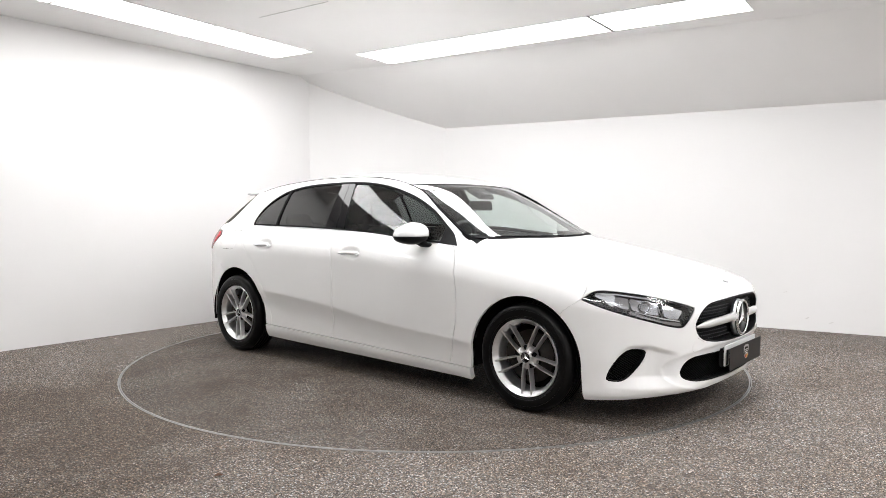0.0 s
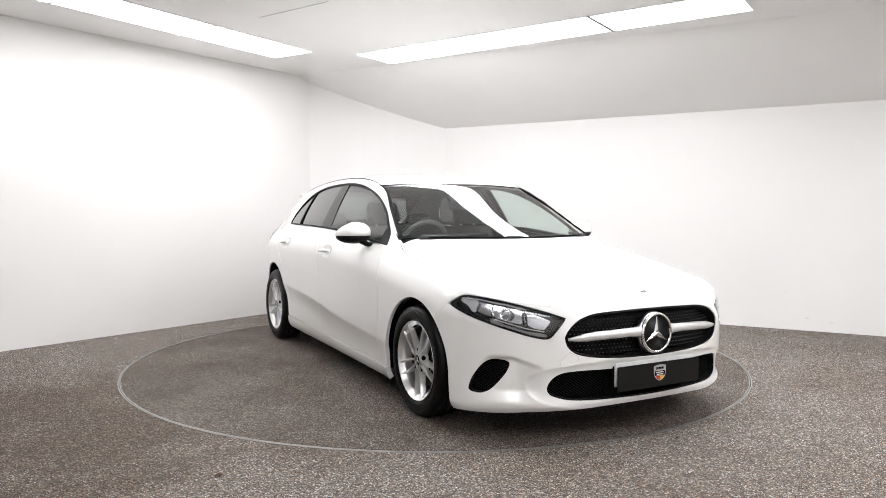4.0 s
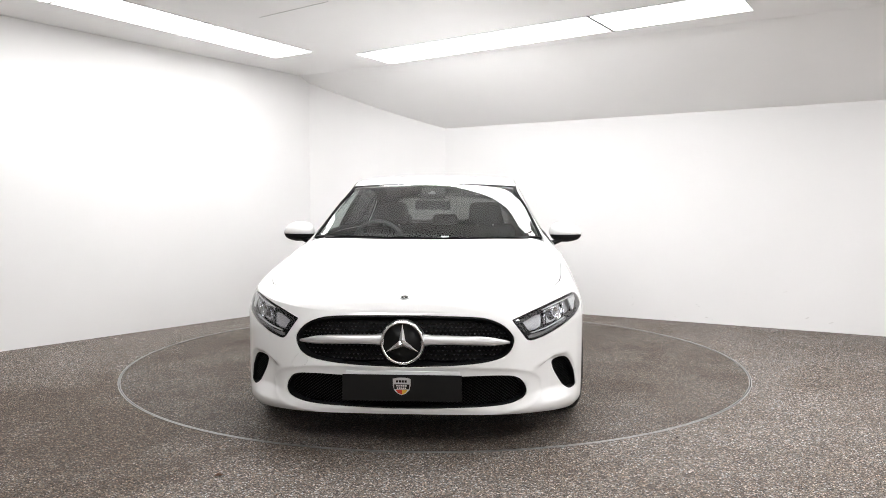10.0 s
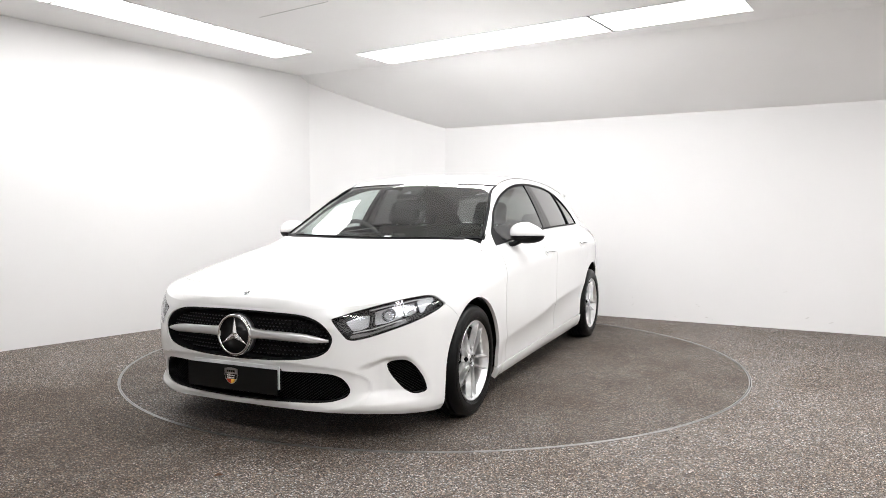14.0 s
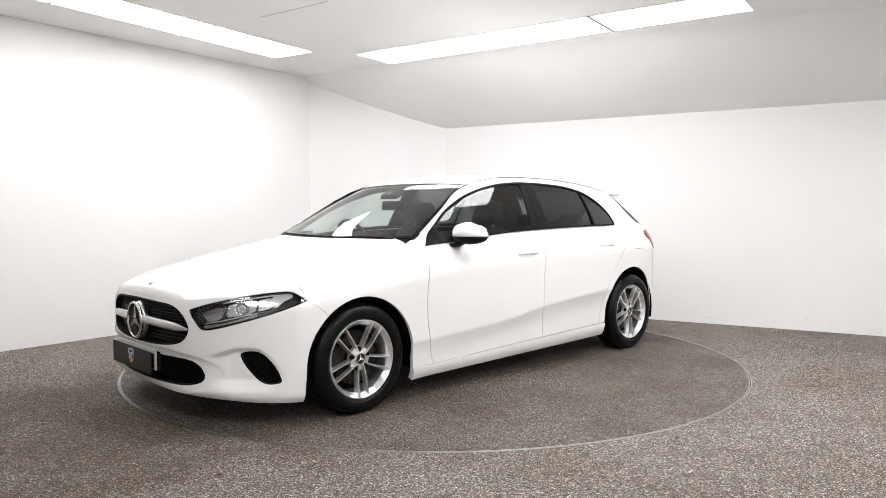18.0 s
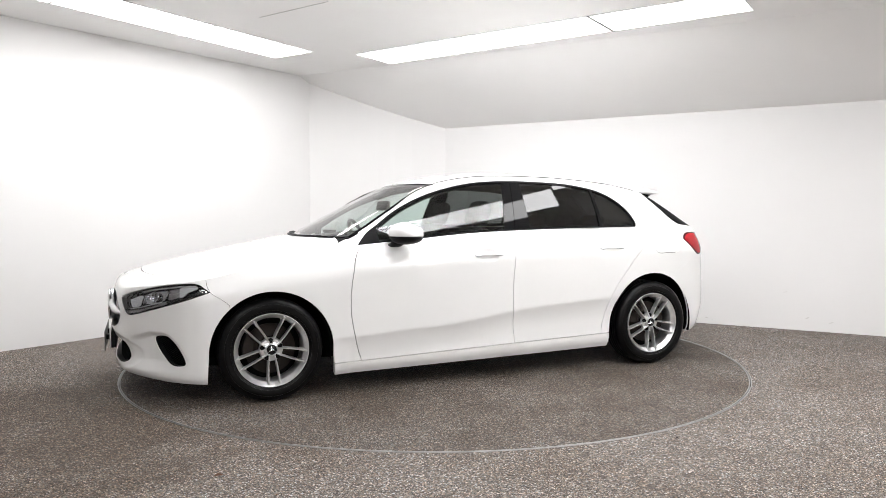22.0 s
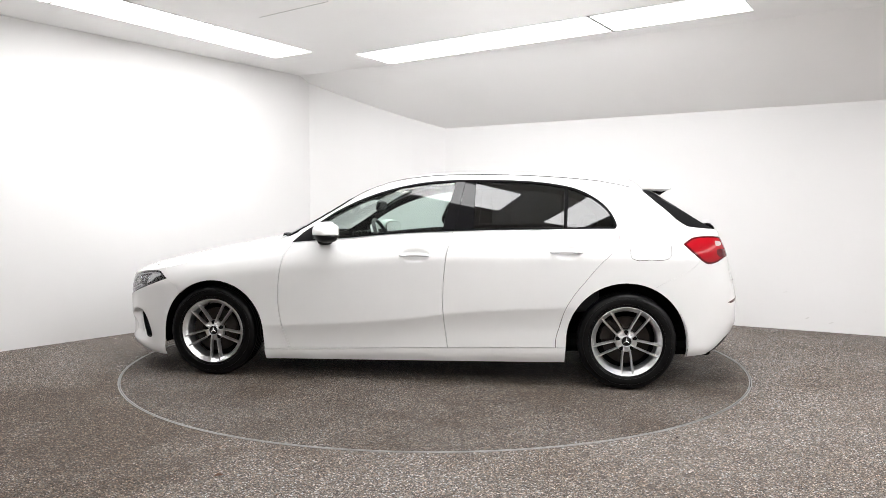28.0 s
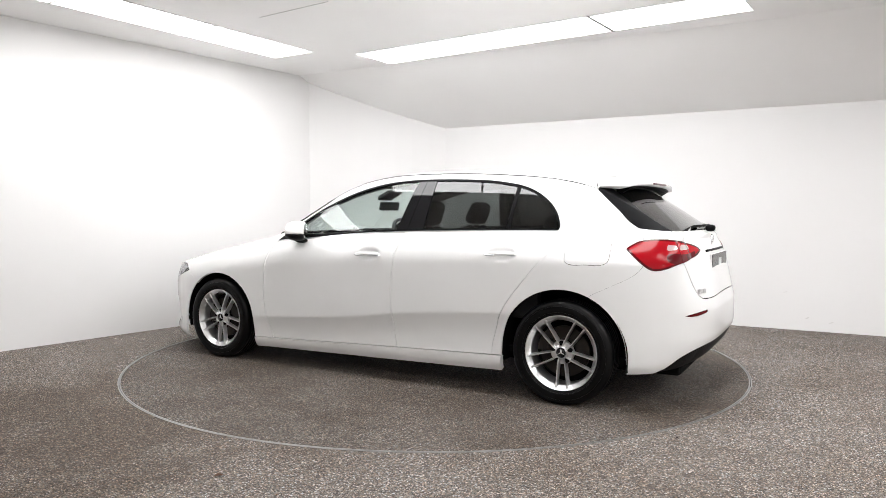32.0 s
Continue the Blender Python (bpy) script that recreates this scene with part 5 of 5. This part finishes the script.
for side in (1, -1):
    flip = (lambda s: s) if side == 1 else (lambda s: s.mirrored())
    lamp = panel("headlamp", flip(WALL.inside(HEADLAMP, -0.004).moved(-0.038)), M_LAMP_BODY, car, 0.0, "clear-lensed headlamp with dark grey housing")
    panel("lamp_rim", flip(WALL.inside(HEADLAMP, 0.0005).outside(HEADLAMP, -0.008)), M_BLACK, lamp, 0.034, "black lamp edge", lift=-0.003)
    for chamber in CHAMBERS:
        panel("reflector", flip(WALL.inside(chamber).moved(-0.026)), M_REFLECT, lamp, 0.010, "bright metal reflector")
    for u, z, r in ((0.795, 0.624, 0.031),):
        p, n = wall_point(u, z, -0.022)
        bm = bmesh_moved(lathe([(r * 1.05, 0.014), (r, 0.018), (r * 0.86, 0.0), (r * 0.55, -0.006), (0.0, -0.006)], 28, close=False), n.to_track_quat("Y", "Z").to_matrix().to_4x4())
        bmesh.ops.translate(bm, vec=p, verts=bm.verts)
        part("projector_bowl", flipped(bm, side), M_REFLECT, lamp, "bright projector bowl")
        bm = bmesh.new()
        bmesh.ops.create_uvsphere(bm, u_segments=20, v_segments=10, radius=r * 0.48)
        bmesh.ops.translate(bm, vec=p, verts=bm.verts)
        part("projector_lens", flipped(bm, side), M_LENS, lamp, "clear projector lens")
    # thin fins beside the chambers
    for u, z0, z1 in ((0.700, 0.575, 0.632), (0.715, 0.579, 0.637), (0.866, 0.606, 0.662)):
        bm = along_wall([(u, z0), (u + 0.012, z1)], [(0, 0.002, 0.010), (1, 0.002, 0.010)], -0.022, 4)
        part("reflector_fin", flipped(bm, side), M_REFLECT, lamp, "bright reflector fin")
    for path, half in (([(0.70, 0.648), (0.80, 0.666), (0.955, 0.685)], 0.0034), ([(0.612, 0.546), (0.70, 0.560), (0.795, 0.583), (0.85, 0.596)], 0.0026),
                       ([(0.955, 0.685), (1.01, 0.683), (1.05, 0.686)], 0.0034)):
        bm = along_wall(path, [(0, half, 0.005), (1, half, 0.005)], -0.0085, 14)
        part("light_guide", flipped(bm, side), M_DRL, lamp, "pale frosted light guide")
    wing_zone = WALL.inside(region([(0.955, 0.680), (1.05, 0.690), (1.06, 0.676), (1.01, 0.655), (0.965, 0.622), (0.955, 0.65)])).moved(-0.010)
    panel("light_wing", flip(wing_zone), M_DRL, lamp, 0.006, "pale light guide wing")
    low = WALL.inside(region([(0.60, 0.533), (0.70, 0.547), (0.80, 0.572), (0.88, 0.592), (0.80, 0.558), (0.67, 0.526), (0.60, 0.520)])).moved(-0.012)
    panel("lower_bezel", flip(low), M_LAMP_GREY, lamp, 0.004, "grey lower lamp bezel")
    panel("lens", flip(WALL.inside(HEADLAMP, 0.002)), M_LENS, lamp, 0.0, "clear plastic lens", lift=-0.001)

# ---------------------------------------------------------------- tail lamps
for side in (1, -1):
    flip = (lambda s: s) if side == 1 else (lambda s: s.mirrored())
    tail = panel("tail_lamp", flip(WALL.inside(TAIL_LAMP, 0.010)), M_RED, car, 0.0, "glossy red wraparound tail lamp", lift=0.003)
    panel("lamp_edge", flip(WALL.inside(TAIL_LAMP, 0.0005).outside(TAIL_LAMP, -0.010)), M_RED_DARK, tail, 0.02, "dark red lamp edge", lift=0.002)
    low = WALL.inside(region([(4.80, 0.872), (4.90, 0.872), (5.02, 0.874), (5.09, 0.876), (5.00, 0.850), (4.90, 0.826), (4.83, 0.822), (4.79, 0.842)]))
    panel("lower_lens", flip(low), M_RED_DARK, tail, 0.001, "dark red lower lens", lift=0.0042)
    for a, b in ((4.795, 4.872), (4.890, 5.03)):
        strip = WALL.inside(region([(a, 0.894), (a + 0.012, 0.924), (b - 0.004, 0.919), (b, 0.898), (a + 0.02, 0.893)], sharp=(0, 1, 2, 3)))
        panel("reversing_lens", flip(strip), M_LAMP_CLEAR, tail, 0.001, "pale reversing lens", lift=0.0045)
    gap_bar = along_wall([(4.873, 0.945), (4.881, 0.90), (4.893, 0.835)], [(0, 0.0015, 0.002), (1, 0.0015, 0.002)], 0.0035, 6)
    part("lamp_joint", flipped(gap_bar, side), M_RED_DARK, tail, "dark joint line")

# ---------------------------------------------------------------- mirrors, handles, bright trim
def superball(sx, sy, sz, power=2.6, n=28, m=14):
    bm = bmesh.new()
    bmesh.ops.create_uvsphere(bm, u_segments=n, v_segments=m, radius=1.0)
    for v in bm.verts:
        r = (abs(v.co.x) ** power + abs(v.co.y) ** power + abs(v.co.z) ** power) ** (1 / power)
        v.co = Vector((v.co.x / r * sx, v.co.y / r * sy, v.co.z / r * sz))
    return bm


def half_of(bm, z, upper):
    """Keeps the part above (or below) height z and closes it."""
    geom = list(bm.verts) + list(bm.edges) + list(bm.faces)
    out = bmesh.ops.bisect_plane(bm, geom=geom, plane_co=(0, 0, z), plane_no=(0, 0, 1), clear_inner=upper, clear_outer=not upper)
    edges = [e for e in out["geom_cut"] if isinstance(e, bmesh.types.BMEdge)]
    bmesh.ops.contextual_create(bm, geom=edges)
    return bm


for side in (1, -1):
    door = DOORS["front_door", side]

    def mirror_shape(grow=0.0):
        bm = superball(0.090 + grow, 0.112 + grow, 0.070 + grow, 2.4)
        for v in bm.verts:
            if v.co.x < -0.045:
                v.co.x = -0.045 - (v.co.x + 0.045) * -0.25
            v.co.z *= 1.0 - 0.28 * max(0.0, v.co.y / 0.108)
            v.co.z -= 0.016 * max(0.0, v.co.y / 0.108)
        return bm
    at = pose(0.548, 0.912, 0.972, 0, 0, 33)
    cap = part("mirror_cap", flipped(bmesh_moved(half_of(mirror_shape(), -0.016, True), at), side), M_PAINT, door, "white door mirror cap")
    part("mirror_base", flipped(bmesh_moved(half_of(mirror_shape(-0.002), -0.018, False), at), side), M_PLASTIC, door, "black mirror base")
    p = [Vector((0.590, 0.795, 0.896)), Vector((0.585, 0.835, 0.902)), Vector((0.578, 0.880, 0.928))]
    bm = sweep(p, [Vector((0, 0, 1))] * 3, [(0.05, 0.018), (0.045, 0.016), (0.05, 0.02)], n=12)
    part("mirror_arm", flipped(bm, side), M_PLASTIC, door, "black mirror arm")
    bm = superball(0.004, 0.092, 0.05, 3.0)
    part("mirror_glass", flipped(bmesh_moved(bm, at @ pose(-0.052, 0.002, 0.002, 0, 0, 0)), side), M_MIRROR, door, "mirror glass")
    bm = sweep([at @ Vector((-0.02, 0.108, -0.021)), at @ Vector((0.035, 0.096, -0.020)), at @ Vector((0.072, 0.060, -0.019))], [Vector((0, 0, 1))] * 3, [(0.005, 0.0035)] * 3)
    part("indicator_strip", flipped(bm, side), M_LAMP_GREY, door, "slim grey indicator strip")
    tri = TOP.inside(DLO, GLASS_EDGE * 0.3).outside(lambda r: r[:, 0] - 0.685)
    panel("sail_panel", tri if side == 1 else tri.mirrored(), M_SATIN, door, 0.0, "black mirror sail panel", lift=0.0005)
    for name, u, z in (("front_door", 2.872, 0.822), ("rear_door", 3.832, 0.850)):
        holder = DOORS[name, side]
        bm = along_wall([(u - 0.104, z), (u - 0.06, z + 0.001), (u + 0.06, z + 0.001), (u + 0.104, z)],
                        [(0, 0.005, 0.004), (0.16, 0.0115, 0.010), (0.84, 0.0115, 0.010), (1, 0.005, 0.004)], 0.018, 22)
        grip = part("door_handle", flipped(bm, side), M_PAINT, holder, "white pull handle")
        for k in (-1, 1):
            bm = along_wall([(u + k * 0.048, z - 0.0095), (u + k * 0.075, z - 0.009), (u + k * 0.100, z - 0.005)], [(0, 0.0035, 0.007), (0.6, 0.0045, 0.007), (1, 0.002, 0.004)], 0.0195, 10)
            part("handle_end", flipped(bm, side), M_SILVER, holder, "satin silver underside of the handle end")
    Z_SILL = curve((0.829, 0.8985), (0.497, 0.926), (0.114, 0.960), (-0.26, 0.979), (-0.625, 0.989), (-0.983, 0.994), (-1.30, 0.998))
    trim = skin_top.inside(DLO, -0.013).inside(lambda r: r[:, 2] - Z_SILL(r[:, 0])).inside(lambda r: r[:, 0] - 0.83).outside(lambda r: r[:, 0] + 1.30)
    for name, cut_skin in (("front_door", trim.outside(DOOR_TOP_M, 0.001)), ("rear_door", trim.inside(DOOR_TOP_M, 0.001))):
        panel("belt_strip", cut_skin if side == 1 else cut_skin.mirrored(), M_SILVER, DOORS[name, side], 0.006, "satin silver window sill strip", lift=0.003)

# ---------------------------------------------------------------- black mouldings along the roof edges
for side in (1, -1):
    pts = [top_point(x, float(Y_RAIL(x)) + 0.004, 0.0005) for x in np.linspace(0.86, -1.40, 60)]
    wide = [(0.0035 if x > 0.3 else 0.0022, 0.004 if x > 0.3 else 0.0015) for x in np.linspace(0.86, -1.40, 60)]
    part("roof_moulding", flipped(sweep([q[0] for q in pts], [q[1] for q in pts], wide), side), M_SATIN, car, "black rubber roof edge moulding")

# ---------------------------------------------------------------- spoiler, tailgate fittings
bm = bmesh.new()
rows = []
for k in range(25):
    y = -0.565 + 1.13 * k / 24
    e = abs(y) / 0.565
    front_p, n = top_point(-1.432 - 0.045 * e ** 3, y, 0.001)
    tip_x = -1.70 + 0.045 * e ** 4
    tip_z = 1.292 - 0.010 * e ** 2 - 0.020 * e ** 6
    mid = Vector(((front_p.x + tip_x) / 2, y, (front_p.z + tip_z) / 2 + 0.010))
    under, n2 = top_point(-1.585 * (1 - e ** 4) - 1.492 * e ** 4, y, -0.002)
    rows.append([bm.verts.new(v) for v in (front_p, mid, Vector((tip_x, y, tip_z)), Vector((tip_x - 0.002, y, tip_z - 0.018 + 0.006 * e ** 4)), Vector((tip_x + 0.05, y, tip_z - 0.026 + 0.004 * e ** 4)), under)])
for a, b in zip(rows[:-1], rows[1:]):
    for i in range(6):
        bm.faces.new((a[i], a[(i + 1) % 6], b[(i + 1) % 6], b[i]))
bm.faces.new(rows[0])
bm.faces.new(rows[-1])
bmesh.ops.recalc_face_normals(bm, faces=bm.faces)
spoiler = part("roof_spoiler", bm, M_PAINT, tailgate, "white roof spoiler")
# black filler between the spoiler and the head of the rear window
bm = bmesh.new()
rows = []
for k in range(17):
    y = -0.50 + 1.0 * k / 16
    e = abs(y) / 0.565
    back = Vector((-1.70 + 0.045 * e ** 4 + 0.022, y, 1.292 - 0.010 * e ** 2 - 0.020 * e ** 6 - 0.026))
    foot, n = top_point(-1.600, y, 0.003)
    root, n = top_point(-1.535, y, 0.003)
    rows.append([bm.verts.new(v) for v in (back, foot, root)])
for a, b in zip(rows[:-1], rows[1:]):
    for i in range(3):
        bm.faces.new((a[i], a[(i + 1) % 3], b[(i + 1) % 3], b[i]))
bm.faces.new(rows[0])
bm.faces.new(rows[-1])
bmesh.ops.recalc_face_normals(bm, faces=bm.faces)
part("spoiler_filler", bm, M_SATIN, tailgate, "black filler under the spoiler", False)
bm = box(0.006, 0.34, 0.012, pose(-1.706, 0, 1.283), 0.002)
part("brake_light", bm, M_RED_DARK, tailgate, "narrow high brake light", False)

hub, n = top_point(-2.0, -0.02, 0.02)
wiper = part("rear_wiper", bmesh_moved(superball(0.03, 0.026, 0.022), pose(hub.x - 0.005, hub.y, hub.z + 0.005)), M_SATIN, tailgate, "black rear wiper hub")
path = [top_point(-1.985, -0.02 - 0.06 * k, 0.014) for k in range(5)]
part("wiper_arm", sweep([q[0] for q in path], [q[1] for q in path], [(0.010, 0.007), (0.008, 0.006), (0.007, 0.005), (0.006, 0.005), (0.005, 0.004)]), M_SATIN, tailgate, "black wiper arm")


def rear_at(y, z, off=0.0):
    p, n = wall_point(RUN[-1] - abs(y), z, off)
    if y < 0:
        p.y, n.y = -p.y, -n.y
    return p, n


p, n = rear_at(0.0, 0.845)
PLATE_BACK = pose(p.x - 0.008, 0, 0.80)
holder = part("rear_plate_holder", bmesh_moved(box(0.014, 0.526, 0.115, Matrix(), 0.003), PLATE_BACK), M_WHITE, tailgate, "white rear plate carrier", False)
part("rear_plate_card", bmesh_moved(box(0.004, 0.518, 0.11, Matrix(), 0.001), PLATE_BACK @ pose(-0.0088, 0, 0)), material("grey_black_card", (0.06, 0.06, 0.06), rough=0.25), tailgate, "dark grey rear dealer card", False)
bm = box(0.004, 0.10, 0.05, PLATE_BACK @ pose(-0.0112, 0, 0.0), 0.001)
part("card_print", bm, M_SILVER, tailgate, "pale crest on the rear card", False)
# the recess lip above the plate, with a dark grip
path = [rear_at(y, 0.876, 0.003) for y in np.linspace(-0.30, 0.30, 13)]
part("grip_strip", sweep([q[0] for q in path], [q[1] for q in path], [(0.007, 0.006)] * 13), M_SATIN, tailgate, "black tailgate grip")
p, n = rear_at(0.0, 0.925, 0.006)
turn = pose(p.x, 0, p.z, 0, 0, 90)
part("rear_emblem_ring", bmesh_moved(lathe([(0.036, 0.0), (0.037, 0.006), (0.041, 0.006), (0.042, 0.0)], 40), turn), M_CHROME, tailgate, "chrome ring emblem")
part("rear_emblem_arms", bmesh_moved(three_arms(0.037, 0.006, 0.004), turn), M_CHROME, tailgate, "chrome emblem arms", False)
bm = bmesh.new()
for k, w in enumerate((0.028, 0.012, 0.016, 0.016)):
    y = 0.575 - 0.024 * k
    q, n = rear_at(y, 0.662, 0.003)
    bm2 = box(0.005, w * 0.8, 0.024, pose(q.x, q.y, q.z, 0, 0, math.degrees(math.atan2(n.y, n.x))), bm=bm)
part("model_lettering", bm, M_CHROME, tailgate, "chrome lettering as plain bars", False)

# ---------------------------------------------------------------- wipers on the windscreen
def base_edge(y):
    return 1.058 - 0.18 * (abs(y) / 0.72) ** 2.4


for y0, y1, shift in ((0.05, -0.58, 0.0), (0.58, -0.02, 0.012)):
    pts = []
    for t in np.linspace(0, 1, 14):
        y = y0 + (y1 - y0) * t
        pts.append(top_point(base_edge(y) + shift - 0.002, y, 0.004))
    part("wiper_blade", sweep([q[0] for q in pts], [q[1] for q in pts], [(0.006, 0.007)] * 14), M_SATIN, screen_ob, "black wiper blade")
pts = [top_point(1.062 - 0.16 * (abs(y) / 0.7) ** 2.4, y, 0.0) for y in np.linspace(-0.64, 0.64, 23)]
part("cowl_strip", sweep([q[0] for q in pts], [q[1] for q in pts], [(0.014, 0.004)] * 23), M_SATIN, car, "black plastic cowl under the windscreen")

# ---------------------------------------------------------------- cabin
def seat(y, rear=False):
    """A cushion, a reclined backrest and a head restraint."""
    x0 = -0.86 if rear else 0.12
    thing_name = "rear_seat" if rear else "front_seat"
    cushion = part(thing_name, soft_box(0.50, 0.50, 0.16, pose(x0 + 0.18, y, 0.42, 0, -6), 0.05), M_CLOTH, car, "black cloth car seat")
    lean = -22
    back = pose(x0 - 0.08, y, 0.44, 0, lean)
    part("backrest", soft_box(0.13, 0.50, 0.60, back @ pose(0, 0, 0.30), 0.055, taper=0.86), M_CLOTH, cushion, "black cloth backrest")
    if not rear:
        part("headrest", soft_box(0.10, 0.27, 0.18, back @ pose(0.02, 0, 0.70), 0.045, taper=0.9), M_CLOTH, cushion, "black headrest")
        bm = disc(0.007, 0.14, back @ pose(0, 0.06, 0.60), 8, disc(0.007, 0.14, back @ pose(0, -0.06, 0.60), 8))
        part("headrest_posts", bm, M_SILVER, cushion, "steel headrest posts")
    else:
        part("headrest", soft_box(0.09, 0.25, 0.13, back @ pose(0.02, 0, 0.62), 0.04, taper=0.9), M_CLOTH, cushion, "low black headrest")
    return cushion


for y in (0.37, -0.37):
    seat(y)
for y in (0.42, 0.0, -0.42):
    seat(y, True)
bm = soft_box(0.42, 1.36, 0.22, pose(0.80, 0, 0.78, 0, 8), 0.07)
dash = part("dashboard", bm, M_DASH, car, "dark grained dashboard")
part("instrument_screen", soft_box(0.02, 0.52, 0.11, pose(0.62, -0.20, 0.905, 0, -14), 0.008, 2), M_BLACK, dash, "wide black instrument screen")
part("centre_console", soft_box(0.85, 0.24, 0.26, pose(0.25, 0, 0.45), 0.05), M_DASH, dash, "dark centre console")
WHEEL_AT = pose(0.47, -0.37, 0.885, 0, 0, 0) @ pose(0, 0, 0, 0, -64, 0)
bm = bmesh_moved(lathe([(0.172 + 0.015 * math.cos(a), 0.015 * math.sin(a)) for a in np.linspace(0, 2 * math.pi, 11)[:-1]], 40), WHEEL_AT @ pose(0, 0, 0, 90))
steer = part("steering_wheel", bm, grained("steering_wheel_leather", (0.035, 0.035, 0.037), 0.45, 260.0, 0.2), car, "black three-spoke steering wheel")
bm = soft_box(0.13, 0.14, 0.04, WHEEL_AT, 0.02)
box(0.03, 0.33, 0.015, WHEEL_AT, bm=bm)
box(0.17, 0.03, 0.015, WHEEL_AT @ pose(-0.085, 0, 0), bm=bm)
part("wheel_boss", bm, M_PLASTIC, steer, "black steering wheel boss")
part("cabin_floor", box(2.6, 1.5, 0.04, pose(-0.55, 0, 0.27)), M_DARK, car, "dark carpet", False)
part("parcel_shelf", soft_box(0.45, 1.10, 0.03, pose(-1.52, 0, 0.96), 0.01), M_DARK, car, "dark parcel shelf")
for side in (1, -1):
    part("door_card", soft_box(1.9, 0.06, 0.46, pose(-0.25, 0.775 * side, 0.70), 0.025), M_DASH, car, "dark door lining")
p, n = top_point(0.47, 0.0, -0.05)
part("interior_mirror", soft_box(0.03, 0.25, 0.07, pose(p.x - 0.05, -0.0, p.z - 0.045, 0, -12), 0.014), M_PLASTIC, screen_ob, "black interior mirror")
p, n = top_point(0.41, 0.0, -0.028)
bm = soft_box(0.14, 0.19, 0.035, pose(p.x, 0, p.z, 0, 28), 0.014, taper=0.85)
part("sensor_housing", bm, M_PLASTIC, screen_ob, "black sensor housing behind the windscreen")
# the pale wedge in front of its lens
q, n = top_point(0.44, 0.0, -0.012)
across, down = Vector((0, 1, 0)), n.cross(Vector((0, 1, 0))).normalized()
down = down if down.x > 0 else -down
bm = bmesh.new()
low = [bm.verts.new(q + across * y + down * d) for y, d in ((-0.030, 0.022), (0.030, 0.022), (0.008, -0.022), (-0.008, -0.022))]
top = [bm.verts.new(v.co + n * 0.003) for v in low]
bm.faces.new(low)
bm.faces.new(top)
for i in range(4):
    bm.faces.new((low[i], low[(i + 1) % 4], top[(i + 1) % 4], top[i]))
bmesh.ops.recalc_face_normals(bm, faces=bm.faces)
part("lens_wedge", bm, material("pale_grey_plastic", (0.22, 0.22, 0.225), rough=0.6), screen_ob, "pale grey wedge before the sensor lens", False)
for y, s in ((0.40, 0.10), (-0.12, 0.05)):
    q, n = top_point(1.0, y * -1, -0.012)
    part("paper_note", box(0.05, s, 0.001, pose(q.x - 0.03, q.y, q.z - 0.004, 0, 24)), M_PAPER, dash, "white slip of paper", False)

# ---------------------------------------------------------------- litter on the floor
M_LEAF = grained("dry_leaf", (0.11, 0.05, 0.025), 0.8, 90.0, 0.4)


def leaf(x, y, size, turn, mat, name, label):
    """A small curled scrap with a pointed outline."""
    bm = bmesh.new()
    mid, left, right = [], [], []
    for k in range(6):
        t = k / 5
        w = math.sin(math.pi * t) * 0.32 + 0.02
        lift = 0.10 * math.sin(math.pi * t) + 0.02
        mid.append(bm.verts.new((t - 0.5, 0, 0.012 + lift * 0.4)))
        left.append(bm.verts.new((t - 0.5, w, 0.03 + lift)))
        right.append(bm.verts.new((t - 0.5, -w * 0.9, 0.05 + lift * 0.7)))
    for k in range(5):
        bm.faces.new((mid[k], mid[k + 1], left[k + 1], left[k]))
        bm.faces.new((mid[k + 1], mid[k], right[k], right[k + 1]))
    bmesh.ops.solidify(bm, geom=bm.faces[:], thickness=0.02)
    bmesh.ops.scale(bm, vec=(size, size, size), verts=bm.verts)
    low = min(v.co.z for v in bm.verts)
    bmesh.ops.translate(bm, vec=(0, 0, -low), verts=bm.verts)
    ob = mesh_object(name, bm, mat)
    ob.matrix_world = pose(x, y, 0.0, 0, 0, turn)
    tagged(ob, label, "litter")


leaf(-0.911, -2.516, 0.042, 30, M_LEAF, "dry_leaf", "small curled brown leaf lying on the floor")
leaf(1.179, -2.036, 0.024, -20, M_SATIN, "debris_scrap", "tiny dark scrap lying on the floor")
leaf(-0.622, -2.722, 0.016, 70, M_LEAF, "debris_scrap", "tiny brown crumb lying on the floor")
leaf(3.127, 1.037, 0.02, 10, M_SATIN, "debris_scrap", "tiny dark crumb by the foot of the wall")
leaf(3.502, 0.698, 0.018, 40, M_SATIN, "debris_scrap", "tiny dark crumb near the foot of the wall")


# ---------------------------------------------------------------- motion of the turntable and the car on it
def motions():
    turns = ((0.0, -40.66), (3.0, -56.4), (6.0, -72.44), (8.0, -83.2), (9.0, -88.57), (11.0, -99.35), (13.0, -109.96), (17.0, -131.43),
             (19.0, -141.84), (21.0, -152.49), (23.0, -163.02), (25.0, -173.48), (28.0, -189.09), (32.0, -210.36))
    walk(turntable, [(t, pose(0, 0, 0, 0, 0, a)) for t, a in turns])
    walk(car, [(t, pose(0, 0, 0, 0, 0, a) @ pose(0.0262, 0.005, 0.0)) for t, a in turns])


motions()
